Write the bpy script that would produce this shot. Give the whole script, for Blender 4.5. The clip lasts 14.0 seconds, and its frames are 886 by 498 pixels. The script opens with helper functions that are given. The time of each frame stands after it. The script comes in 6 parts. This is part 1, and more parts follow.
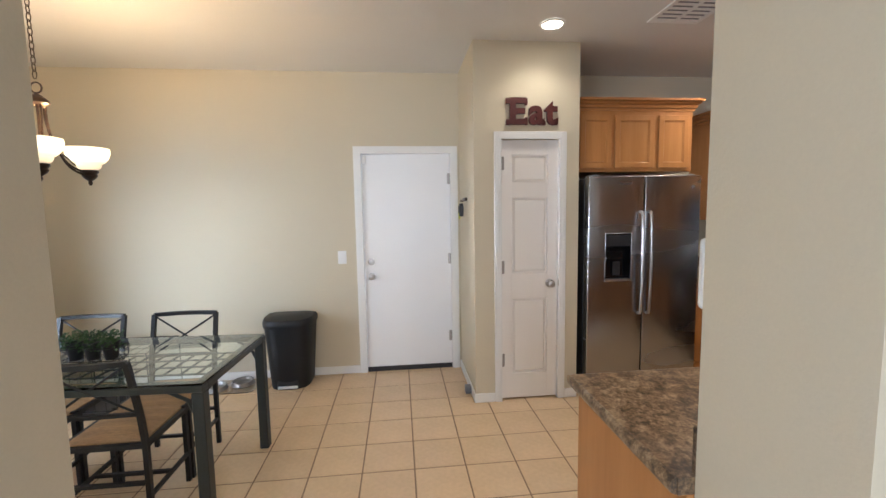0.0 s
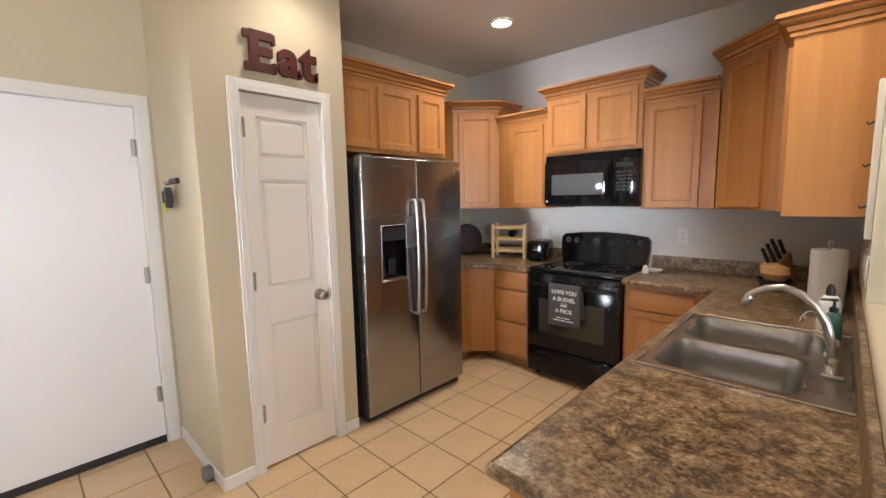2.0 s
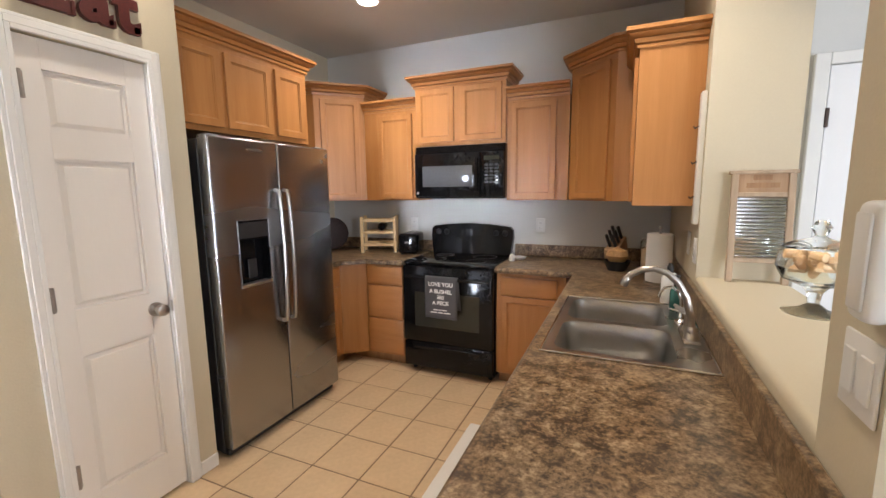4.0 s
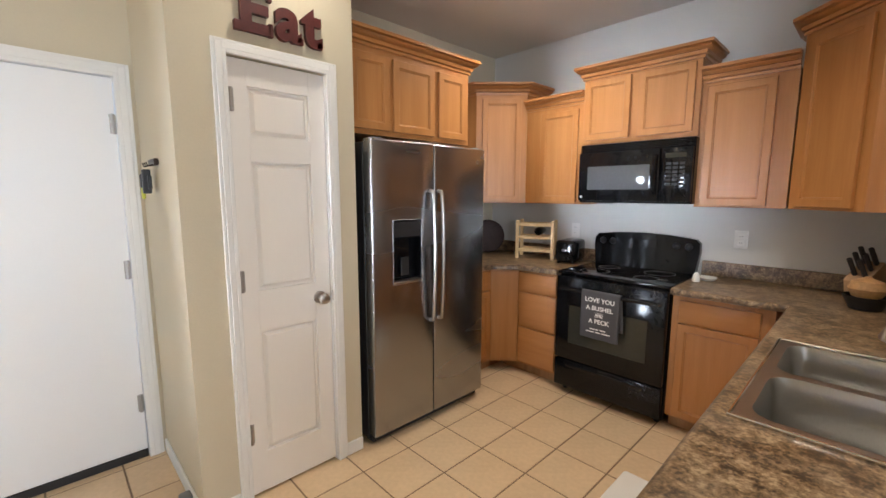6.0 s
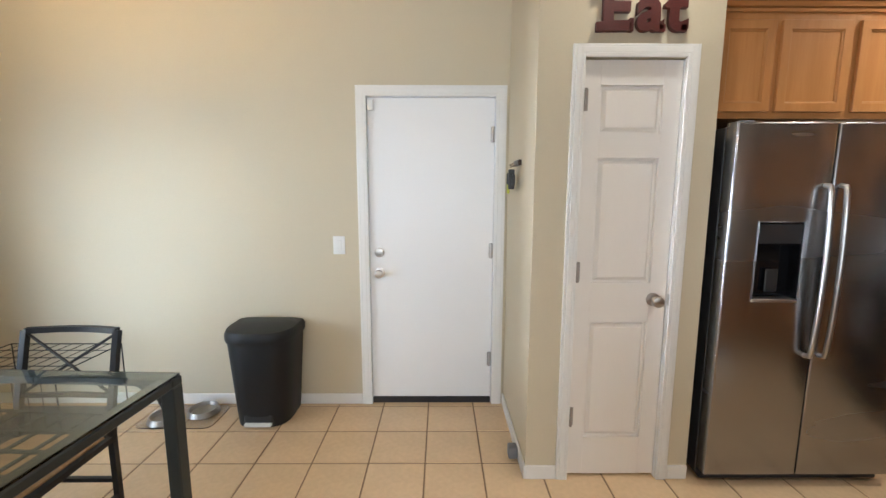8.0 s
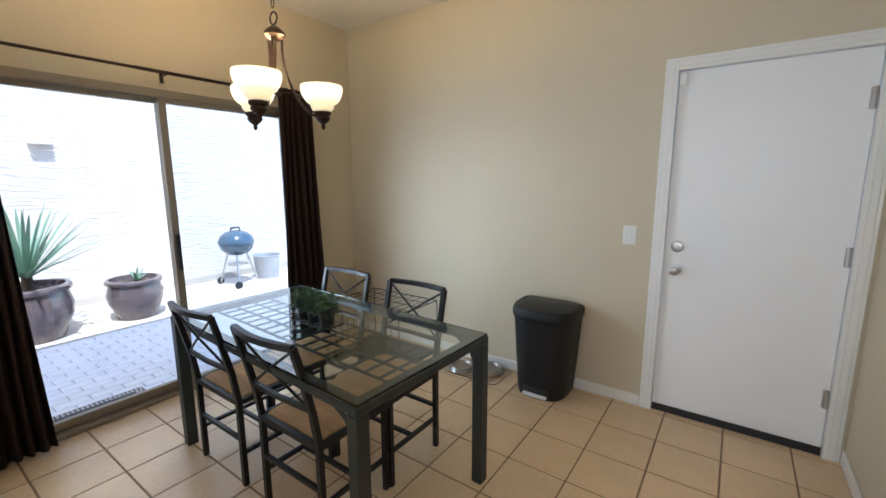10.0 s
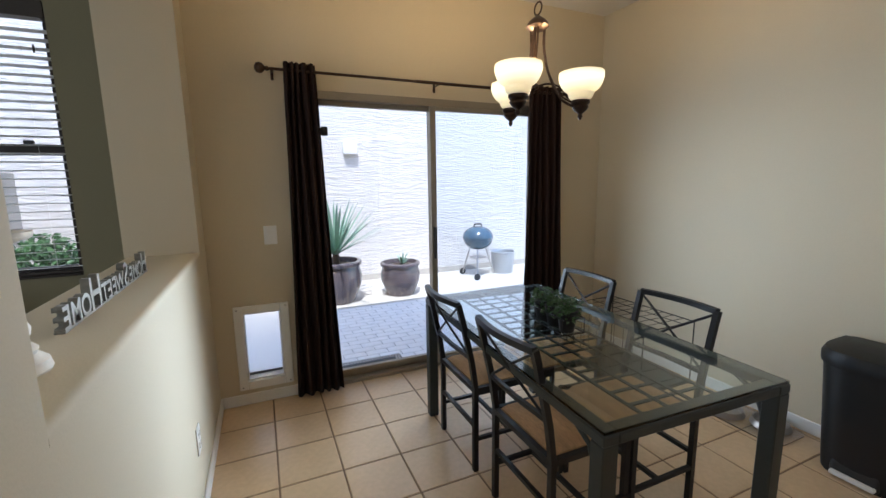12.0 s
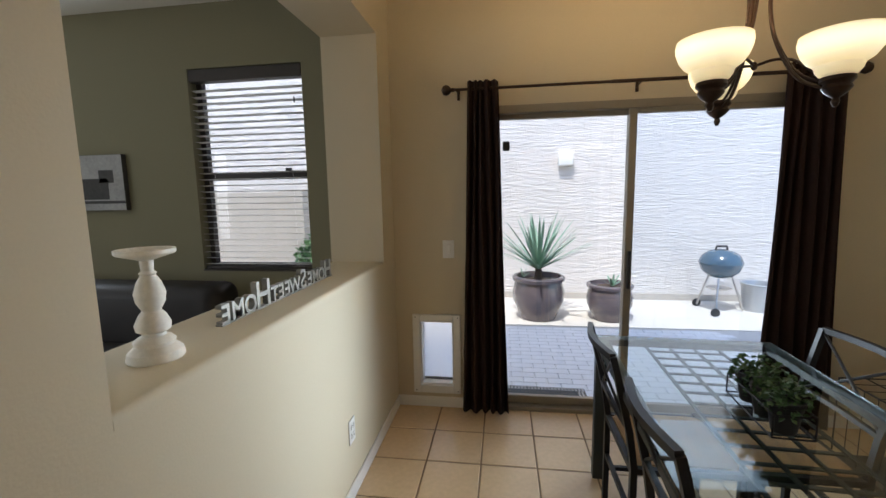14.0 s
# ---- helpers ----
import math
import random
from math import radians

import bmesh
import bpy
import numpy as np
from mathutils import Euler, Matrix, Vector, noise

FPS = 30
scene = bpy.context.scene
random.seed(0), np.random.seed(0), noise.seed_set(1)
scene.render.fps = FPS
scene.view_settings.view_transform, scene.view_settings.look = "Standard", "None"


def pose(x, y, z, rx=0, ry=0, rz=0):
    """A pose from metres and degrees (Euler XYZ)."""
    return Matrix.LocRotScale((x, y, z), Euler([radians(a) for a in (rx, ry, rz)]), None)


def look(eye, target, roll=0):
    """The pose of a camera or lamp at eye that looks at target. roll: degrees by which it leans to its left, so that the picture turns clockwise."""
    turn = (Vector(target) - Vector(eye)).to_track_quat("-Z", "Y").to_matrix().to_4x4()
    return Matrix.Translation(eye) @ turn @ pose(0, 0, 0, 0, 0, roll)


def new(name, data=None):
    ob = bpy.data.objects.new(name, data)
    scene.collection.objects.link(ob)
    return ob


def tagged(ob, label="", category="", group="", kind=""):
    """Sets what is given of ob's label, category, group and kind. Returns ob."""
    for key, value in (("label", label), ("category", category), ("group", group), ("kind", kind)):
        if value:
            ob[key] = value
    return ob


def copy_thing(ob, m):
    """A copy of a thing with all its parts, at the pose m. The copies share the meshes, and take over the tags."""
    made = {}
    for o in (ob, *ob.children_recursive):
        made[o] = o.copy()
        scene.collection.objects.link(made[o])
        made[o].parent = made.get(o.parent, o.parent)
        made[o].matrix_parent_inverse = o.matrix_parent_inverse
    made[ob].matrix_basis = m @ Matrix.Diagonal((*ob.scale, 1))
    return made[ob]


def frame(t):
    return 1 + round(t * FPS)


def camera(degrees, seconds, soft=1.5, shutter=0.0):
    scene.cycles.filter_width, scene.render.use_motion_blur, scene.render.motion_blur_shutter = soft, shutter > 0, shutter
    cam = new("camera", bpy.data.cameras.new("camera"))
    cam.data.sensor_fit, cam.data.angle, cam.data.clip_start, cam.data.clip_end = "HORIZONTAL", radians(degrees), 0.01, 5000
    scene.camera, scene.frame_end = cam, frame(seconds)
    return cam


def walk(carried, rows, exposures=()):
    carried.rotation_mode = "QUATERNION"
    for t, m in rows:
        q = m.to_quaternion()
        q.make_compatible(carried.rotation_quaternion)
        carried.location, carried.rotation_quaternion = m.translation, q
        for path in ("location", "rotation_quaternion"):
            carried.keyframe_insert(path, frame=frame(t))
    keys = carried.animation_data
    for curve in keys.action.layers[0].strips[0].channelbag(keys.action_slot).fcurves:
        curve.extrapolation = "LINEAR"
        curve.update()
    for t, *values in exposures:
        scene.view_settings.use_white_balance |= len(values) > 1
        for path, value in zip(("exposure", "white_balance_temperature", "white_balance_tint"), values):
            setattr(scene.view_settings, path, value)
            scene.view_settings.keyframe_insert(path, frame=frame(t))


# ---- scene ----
cam = camera(93.7, 14.0)
PATH = [
    (0, (0.272, 0.223, 1.531), (0.477, 2.204, 1.343), -1.0),
    (0.5, (0.261, 0.512, 1.527), (0.615, 2.471, 1.33), -0.8),
    (1, (0.237, 0.804, 1.514), (0.959, 2.658, 1.308), -0.6),
    (1.5, (0.164, 0.998, 1.508), (1.282, 2.641, 1.284), -1.2),
    (2, (0.201, 1.135, 1.494), (1.63, 2.514, 1.253), -1.1),
    (2.5, (0.319, 1.252, 1.49), (1.99, 2.329, 1.271), -0.5),
    (2.7, (0.341, 1.281, 1.483), (2.085, 2.236, 1.267), -0.5),
    (4.8, (0.198, 1.402, 1.478), (2.016, 2.186, 1.191), -0.7),
    (5, (0.226, 1.414, 1.477), (2.006, 2.282, 1.199), -0.8),
    (5.5, (0.354, 1.425, 1.484), (1.979, 2.559, 1.219), -0.4),
    (6, (0.441, 1.406, 1.477), (1.815, 2.835, 1.21), 0.1),
    (6.5, (0.466, 1.387, 1.464), (1.521, 3.065, 1.197), 0.1),
    (7, (0.459, 1.399, 1.461), (1.174, 3.247, 1.191), 0.2),
    (7.5, (0.436, 1.403, 1.459), (0.798, 3.351, 1.187), 0.2),
    (8, (0.407, 1.403, 1.46), (0.417, 3.384, 1.185), 0.1),
    (8.5, (0.361, 1.401, 1.46), (0.046, 3.356, 1.176), -0.0),
    (9, (0.323, 1.391, 1.457), (-0.303, 3.269, 1.165), -0.2),
    (9.2, (0.313, 1.385, 1.473), (-0.429, 3.217, 1.167), -0.2),
    (11.3, (0.214, 1.299, 1.428), (-1.395, 2.441, 1.103), -0.3),
    (11.5, (0.207, 1.298, 1.43), (-1.461, 2.353, 1.104), -0.4),
    (12, (0.114, 1.375, 1.427), (-1.696, 2.165, 1.11), -0.8),
    (12.5, (-0.019, 1.448, 1.432), (-1.935, 1.938, 1.132), -1.2),
    (13, (-0.076, 1.551, 1.436), (-2.047, 1.725, 1.15), -1.3),
    (13.5, (-0.06, 1.699, 1.459), (-2.039, 1.601, 1.188), -1.2),
    (14, (-0.027, 1.777, 1.463), (-1.99, 1.492, 1.208), -1.0),
]
EXPOSURES = [(0, 0.68, 5700, 12), (1.5, 0.86, 6200, 14), (2.7, 0.98, 6150, 14), (4.8, 0.97, 5950, 12), (7.5, 0.93, 5800, 9), (9.2, 0.46, 5650, 8), (11.3, 0.05, 5700, 10), (12.5, -0.16, 5700, 9), (13.2, -0.25, 5850, 9), (14, -0.26, 6100, 9)]
walk(cam, [(t, look(eye, target, roll)) for t, eye, target, roll in PATH], EXPOSURES)

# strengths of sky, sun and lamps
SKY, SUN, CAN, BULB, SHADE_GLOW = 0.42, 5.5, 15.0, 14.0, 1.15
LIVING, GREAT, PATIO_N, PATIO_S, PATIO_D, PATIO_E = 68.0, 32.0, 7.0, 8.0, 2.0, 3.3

# ---- world, sun, large lights ----
world = bpy.data.worlds.new("sky")
scene.world = world
world.use_nodes = True
wn = world.node_tree
sky = wn.nodes.new("ShaderNodeTexSky")
sky.sky_type = "NISHITA"
sky.sun_disc = False
sky.sun_elevation = radians(62)
sky.sun_rotation = radians(109)
wn.links.new(sky.outputs[0], wn.nodes["Background"].inputs[0])
wn.nodes["Background"].inputs[1].default_value = SKY

sun = new("sun", bpy.data.lights.new("sun", "SUN"))
sun.data.energy, sun.data.angle, sun.data.color = SUN, radians(0.55), (1.0, 0.96, 0.9)
sun.matrix_world = look((8, -2.8, 16), (0, 0, 0))


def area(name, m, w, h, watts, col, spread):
    """An area lamp that stands in for daylight."""
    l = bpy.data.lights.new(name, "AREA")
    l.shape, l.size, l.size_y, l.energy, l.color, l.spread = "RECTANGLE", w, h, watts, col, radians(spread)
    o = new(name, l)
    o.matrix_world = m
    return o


# two fill lamps where no window is known, added to brighten the walls
area("living_fill", look((-2.74 + 0.02, -2.45, 1.45), (0.0, -2.3, 1.4)), 1.2, 1.6, LIVING, (0.88, 0.94, 1.0), 175)
area("rear_fill", look((0.3, -3.14, 1.5), (0.35, 0.0, 1.4)), 2.0, 1.5, GREAT, (0.95, 0.97, 1.0), 150)
area("patio_daylight", look((-2.725, 3.02, 1.05), (3.75, 2.85, 1.65)), 0.5, 1.7, PATIO_E, (0.90, 0.95, 1.0), 20)
area("patio_daylight", look((-2.60, 2.50, 1.0), (-1.50, 3.64, 0.95)), 0.45, 1.8, PATIO_N, (0.80, 0.91, 1.0), 80)
area("patio_daylight", look((-2.60, 2.50, 1.0), (-1.985, 1.712, 0.95)), 0.45, 1.8, PATIO_S, (0.84, 0.93, 1.0), 50)
area("patio_daylight", look((-2.68, 2.56, 1.70), (-2.1, 2.58, 0.9)), 1.6, 0.42, PATIO_D, (0.60, 0.80, 1.0), 80)


# ---- materials ----
def node(nt, kind, **vals):
    n = nt.nodes.new(kind)
    for k, v in vals.items():
        n.inputs[k.replace("_", " ")].default_value = v
    return n


def shade(c, f):
    return tuple(min(1.0, v * f) for v in c[:3]) + (1.0,)


def base_mat(name):
    m = bpy.data.materials.new(name)
    m.use_nodes = True
    return m, m.node_tree, m.node_tree.nodes["Principled BSDF"]


def mat(name, col, rough=0.5, metal=0.0, var=0.08, scale=3.0, fine=60.0, bump=0.1, depth=0.002, spec=0.5, stretch=(1, 1, 1), rand=0.0, coat=0.0):
    """A painted, moulded or woven surface: broad stains, fine grain and relief."""
    m, nt, p = base_mat(name)
    tc = node(nt, "ShaderNodeTexCoord")
    mp = node(nt, "ShaderNodeMapping", Scale=stretch)
    nt.links.new(tc.outputs["Object"], mp.inputs[0])
    a = node(nt, "ShaderNodeTexNoise", Scale=scale, Detail=4.0)
    b = node(nt, "ShaderNodeTexNoise", Scale=fine, Detail=3.0)
    for n in (a, b):
        nt.links.new(mp.outputs[0], n.inputs["Vector"])
    add = node(nt, "ShaderNodeMath")
    add.operation = "ADD"
    nt.links.new(a.outputs[0], add.inputs[0])
    nt.links.new(b.outputs[0], add.inputs[1])
    last = add
    if rand:
        oi = node(nt, "ShaderNodeObjectInfo")
        ma = node(nt, "ShaderNodeMath")
        ma.operation = "MULTIPLY_ADD"
        ma.inputs[1].default_value = rand
        nt.links.new(oi.outputs["Random"], ma.inputs[0])
        nt.links.new(add.outputs[0], ma.inputs[2])
        last = ma
    r = node(nt, "ShaderNodeValToRGB")
    r.color_ramp.elements[0].position, r.color_ramp.elements[1].position = 0.3, 0.75
    r.color_ramp.elements[0].color, r.color_ramp.elements[1].color = shade(col, 1 - var), shade(col, 1 + var)
    half = node(nt, "ShaderNodeMath")
    half.operation = "MULTIPLY"
    half.inputs[1].default_value = 0.5
    nt.links.new(last.outputs[0], half.inputs[0])
    nt.links.new(half.outputs[0], r.inputs[0])
    nt.links.new(r.outputs[0], p.inputs["Base Color"])
    rr = node(nt, "ShaderNodeMapRange")
    rr.inputs["To Min"].default_value, rr.inputs["To Max"].default_value = max(0.02, rough - 0.08), min(1, rough + 0.08)
    nt.links.new(a.outputs[0], rr.inputs[0])
    nt.links.new(rr.outputs[0], p.inputs["Roughness"])
    p.inputs["Metallic"].default_value = metal
    p.inputs["Specular IOR Level"].default_value = spec
    p.inputs["Coat Weight"].default_value = coat
    if bump:
        bp = node(nt, "ShaderNodeBump", Strength=bump, Distance=depth)
        nt.links.new(b.outputs[0], bp.inputs["Height"])
        nt.links.new(bp.outputs[0], p.inputs["Normal"])
    return m


def wood(name, dark, light, rough=0.35, scale=1.0, axis=2, bump=0.06, coat=0.15):
    """Fine grain drawn out along one axis."""
    m, nt, p = base_mat(name)
    tc = node(nt, "ShaderNodeTexCoord")
    s = [14 * scale, 14 * scale, 14 * scale]
    s[axis] = 0.9 * scale
    mp = node(nt, "ShaderNodeMapping", Scale=s)
    nt.links.new(tc.outputs["Object"], mp.inputs[0])
    oi = node(nt, "ShaderNodeObjectInfo")
    sh = node(nt, "ShaderNodeVectorMath")
    sh.operation = "SCALE"
    sh.inputs[0].default_value = (7.3, 3.1, 5.7)
    nt.links.new(oi.outputs["Random"], sh.inputs["Scale"])
    nt.links.new(sh.outputs[0], mp.inputs["Location"])
    a = node(nt, "ShaderNodeTexNoise", Scale=1.3, Detail=6.0, Distortion=0.6)
    b = node(nt, "ShaderNodeTexNoise", Scale=9.0, Detail=3.0)
    for n in (a, b):
        nt.links.new(mp.outputs[0], n.inputs["Vector"])
    mixf = node(nt, "ShaderNodeMath")
    mixf.operation = "MULTIPLY_ADD"
    mixf.inputs[1].default_value = 0.35
    nt.links.new(b.outputs[0], mixf.inputs[0])
    nt.links.new(a.outputs[0], mixf.inputs[2])
    r = node(nt, "ShaderNodeValToRGB")
    r.color_ramp.elements[0].position, r.color_ramp.elements[1].position = 0.42, 0.95
    r.color_ramp.elements[0].color, r.color_ramp.elements[1].color = (*dark, 1), (*light, 1)
    nt.links.new(mixf.outputs[0], r.inputs[0])
    nt.links.new(r.outputs[0], p.inputs["Base Color"])
    p.inputs["Roughness"].default_value = rough
    p.inputs["Coat Weight"].default_value = coat
    p.inputs["Coat Roughness"].default_value = 0.25
    bp = node(nt, "ShaderNodeBump", Strength=bump, Distance=0.001)
    nt.links.new(b.outputs[0], bp.inputs["Height"])
    nt.links.new(bp.outputs[0], p.inputs["Normal"])
    return m


def laminate(name):
    """Brown stone-patterned laminate: drifts of tan, umber and grey."""
    m, nt, p = base_mat(name)
    tc = node(nt, "ShaderNodeTexCoord")
    mp = node(nt, "ShaderNodeMapping", Scale=(1.1, 1.0, 1.0), Rotation=(0, 0, 0.3))
    nt.links.new(tc.outputs["Object"], mp.inputs[0])
    a = node(nt, "ShaderNodeTexNoise", Scale=17.0, Detail=9.0, Roughness=0.74, Distortion=0.25)
    b = node(nt, "ShaderNodeTexNoise", Scale=85.0, Detail=5.0, Roughness=0.75)
    c = node(nt, "ShaderNodeTexNoise", Scale=5.0, Detail=3.0)
    for n in (a, b, c):
        nt.links.new(mp.outputs[0], n.inputs["Vector"])
    r = node(nt, "ShaderNodeValToRGB")
    el = r.color_ramp.elements
    el[0].position, el[0].color = 0.34, (0.045, 0.028, 0.017, 1)
    el[1].position, el[1].color = 0.67, (0.44, 0.325, 0.19, 1)
    for pos, col in ((0.43, (0.10, 0.063, 0.034, 1)), (0.50, (0.20, 0.128, 0.066, 1)), (0.57, (0.28, 0.19, 0.11, 1))):
        e = el.new(pos)
        e.color = col
    ad = node(nt, "ShaderNodeMath")
    ad.operation = "MULTIPLY_ADD"
    ad.inputs[1].default_value = 0.65
    nt.links.new(b.outputs[0], ad.inputs[0])
    nt.links.new(a.outputs[0], ad.inputs[2])
    sb = node(nt, "ShaderNodeMath")
    sb.operation = "SUBTRACT"
    sb.inputs[1].default_value = 0.325
    nt.links.new(ad.outputs[0], sb.inputs[0])
    nt.links.new(sb.outputs[0], r.inputs[0])
    grey = node(nt, "ShaderNodeMixRGB")
    grey.inputs[2].default_value = (0.17, 0.16, 0.15, 1)
    cr = node(nt, "ShaderNodeMapRange")
    cr.inputs["From Min"].default_value, cr.inputs["From Max"].default_value = 0.5, 0.8
    cr.inputs["To Max"].default_value = 0.3
    nt.links.new(c.outputs[0], cr.inputs[0])
    nt.links.new(cr.outputs[0], grey.inputs[0])
    nt.links.new(r.outputs[0], grey.inputs[1])
    nt.links.new(grey.outputs[0], p.inputs["Base Color"])
    p.inputs["Roughness"].default_value = 0.3
    bp = node(nt, "ShaderNodeBump", Strength=0.05, Distance=0.001)
    nt.links.new(b.outputs[0], bp.inputs["Height"])
    nt.links.new(bp.outputs[0], p.inputs["Normal"])
    return m


def glass(name, tint=(1, 1, 1), rough=0.0, ior=1.45):
    m, nt, p = base_mat(name)
    p.inputs["Base Color"].default_value = (*tint, 1)
    p.inputs["Roughness"].default_value = rough
    p.inputs["IOR"].default_value = ior
    p.inputs["Transmission Weight"].default_value = 1.0
    return m


def glow(name, col, strength, base=(0.8, 0.8, 0.8)):
    m, nt, p = base_mat(name)
    p.inputs["Base Color"].default_value = (*base, 1)
    p.inputs["Emission Color"].default_value = (*col, 1)
    p.inputs["Emission Strength"].default_value = strength
    return m


def stucco(name, col):
    """Heavy trowelled render with level drag marks."""
    m = mat(name, col, 0.9, var=0.06, bump=0)
    nt, p = m.node_tree, m.node_tree.nodes["Principled BSDF"]
    tc = node(nt, "ShaderNodeTexCoord")
    mp = node(nt, "ShaderNodeMapping", Scale=(1, 3.5, 25))
    nt.links.new(tc.outputs["Object"], mp.inputs[0])
    n = node(nt, "ShaderNodeTexNoise", Scale=1.0, Detail=6.0, Distortion=1.6)
    nt.links.new(mp.outputs[0], n.inputs["Vector"])
    bp = node(nt, "ShaderNodeBump", Strength=0.8, Distance=0.035)
    nt.links.new(n.outputs[0], bp.inputs["Height"])
    nt.links.new(bp.outputs[0], p.inputs["Normal"])
    return m


WALL = mat("wall_paint", (0.605, 0.535, 0.395), 0.7, var=0.03, scale=1.2, fine=140, bump=0.25, depth=0.002, spec=0.3)
WALL_GREEN = mat("living_wall_paint", (0.225, 0.205, 0.13), 0.75, var=0.03, scale=1.2, fine=140, bump=0.25, depth=0.002, spec=0.3)
WALL_HALL = mat("hall_paint", (0.66, 0.66, 0.64), 0.75, var=0.03, scale=1.2, fine=140, bump=0.25, depth=0.002, spec=0.3)
CEIL = mat("ceiling_paint", (0.72, 0.70, 0.66), 0.85, var=0.03, scale=2, fine=110, bump=0.35, depth=0.003, spec=0.2)
TRIM = mat("trim_paint", (0.80, 0.79, 0.76), 0.35, var=0.02, fine=90, bump=0.04)
DOOR = mat("door_paint", (0.86, 0.86, 0.86), 0.38, var=0.015, fine=120, bump=0.05)
DOOR_WARM = mat("panel_door_paint", (0.86, 0.825, 0.78), 0.4, var=0.02, fine=120, bump=0.06, stretch=(3, 3, 0.3))
MAPLE = wood("maple", (0.395, 0.168, 0.047), (0.49, 0.226, 0.073))
MAPLE_X = wood("maple_level", (0.395, 0.168, 0.047), (0.49, 0.226, 0.073), axis=0)
PINE = wood("pale_pine", (0.62, 0.44, 0.22), (0.78, 0.62, 0.38), 0.5)
BLOCKWOOD = wood("block_wood", (0.24, 0.12, 0.05), (0.42, 0.24, 0.11), 0.5)
BOARD = wood("washboard_wood", (0.30, 0.17, 0.085), (0.46, 0.30, 0.17), 0.6)
COUNTER = laminate("laminate")
TILE = mat("floor_tile_glaze", (0.66, 0.49, 0.31), 0.24, var=0.10, scale=4, fine=35, bump=0.05, rand=0.25)
GROUT = mat("grout", (0.23, 0.155, 0.095), 0.9, var=0.2, fine=200, bump=0.3)
CARPET = mat("carpet", (0.42, 0.37, 0.30), 0.95, var=0.12, fine=400, bump=0.6)
STEEL = mat("stainless", (0.35, 0.35, 0.36), 0.27, 1.0, var=0.02, scale=0.6, fine=300, bump=0, stretch=(0.4, 0.4, 3))
STEEL_SINK = mat("sink_steel", (0.44, 0.43, 0.41), 0.30, 1.0, var=0.05, fine=150, bump=0.03)
HINGE = mat("dull_nickel", (0.42, 0.39, 0.36), 0.4, 0.9, var=0.1, bump=0)
CHROME = mat("chrome", (0.72, 0.72, 0.72), 0.12, 1.0, var=0.02, bump=0)
NICKEL = mat("satin_nickel", (0.50, 0.47, 0.44), 0.3, 1.0, var=0.03, bump=0)
BLACK_GLOSS = mat("black_enamel", (0.007, 0.007, 0.008), 0.10, var=0.2, bump=0, spec=0.28)
BLACK_MATTE = mat("black_plastic", (0.02, 0.02, 0.022), 0.45, var=0.15, bump=0.1)
BLACK_GLASS = mat("black_glass", (0.006, 0.006, 0.007), 0.05, var=0.1, bump=0, spec=0.35)
OVEN_GLASS = mat("oven_glass", (0.035, 0.035, 0.028), 0.06, var=0.1, bump=0)
SCREEN_GLASS = mat("microwave_window", (0.10, 0.105, 0.115), 0.08, var=0.1, bump=0)
GREY_PLASTIC = mat("grey_plastic", (0.18, 0.18, 0.19), 0.4, var=0.08)
TRASH = mat("charcoal_plastic", (0.010, 0.011, 0.013), 0.45, var=0.15, fine=180, bump=0.2, spec=0.35)
WHITE_PLASTIC = mat("white_plastic", (0.80, 0.80, 0.78), 0.3, var=0.02, bump=0.02)
IRON = mat("black_metal", (0.013, 0.0125, 0.014), 0.42, 0.0, var=0.2, fine=150, bump=0.08, spec=0.35)
TABLE_METAL = mat("gunmetal", (0.032, 0.038, 0.037), 0.45, 0.0, var=0.15, fine=150, bump=0.08, spec=0.35)
BRONZE = mat("oiled_bronze", (0.05, 0.032, 0.024), 0.38, 0.7, var=0.25, fine=90, bump=0.08)
RUSH = mat("woven_rush", (0.46, 0.27, 0.125), 0.75, var=0.45, scale=12, fine=160, bump=0.7, depth=0.004, stretch=(0.25, 2.2, 1))
GLASS = glass("clear_glass", (0.97, 1.0, 0.98))
PANE = glass("window_pane", (1, 1, 1))
PANE_TINT = glass("tinted_pane", (0.82, 0.875, 0.94))
TABLE_GLASS = glass("table_glass", (0.90, 0.97, 0.94))
CURTAIN = mat("brown_curtain", (0.028, 0.016, 0.013), 0.9, var=0.2, fine=260, bump=0.5, spec=0.2)
ALU = mat("slider_aluminium", (0.30, 0.27, 0.22), 0.4, 0.6, var=0.06, bump=0.03)
RED = mat("red_letters", (0.080, 0.012, 0.009), 0.5, var=0.3, scale=10, fine=90, bump=0.3)
PEWTER = mat("letter_sign_metal", (0.27, 0.26, 0.23), 0.5, 0.5, var=0.25, fine=90, bump=0.2)
CHIPPED = mat("chipped_white", (0.74, 0.70, 0.62), 0.6, var=0.12, scale=14, fine=90, bump=0.3)
PAPER = mat("paper", (0.86, 0.86, 0.84), 0.9, var=0.02, fine=200, bump=0.4)
TOWEL = mat("slate_towel", (0.075, 0.075, 0.082), 0.9, var=0.1, fine=350, bump=0.7)
PRINT = mat("print_white", (0.78, 0.78, 0.77), 0.8, var=0.02, bump=0)
CORK = mat("cork", (0.55, 0.36, 0.20), 0.85, var=0.25, scale=40, fine=200, bump=0.5, rand=0.7)
LEAF = mat("leaf", (0.045, 0.105, 0.03), 0.5, var=0.45, scale=30, fine=120, bump=0.1)
AGAVE = mat("agave_leaf", (0.20, 0.32, 0.23), 0.5, var=0.25, scale=8, fine=60, bump=0.1)
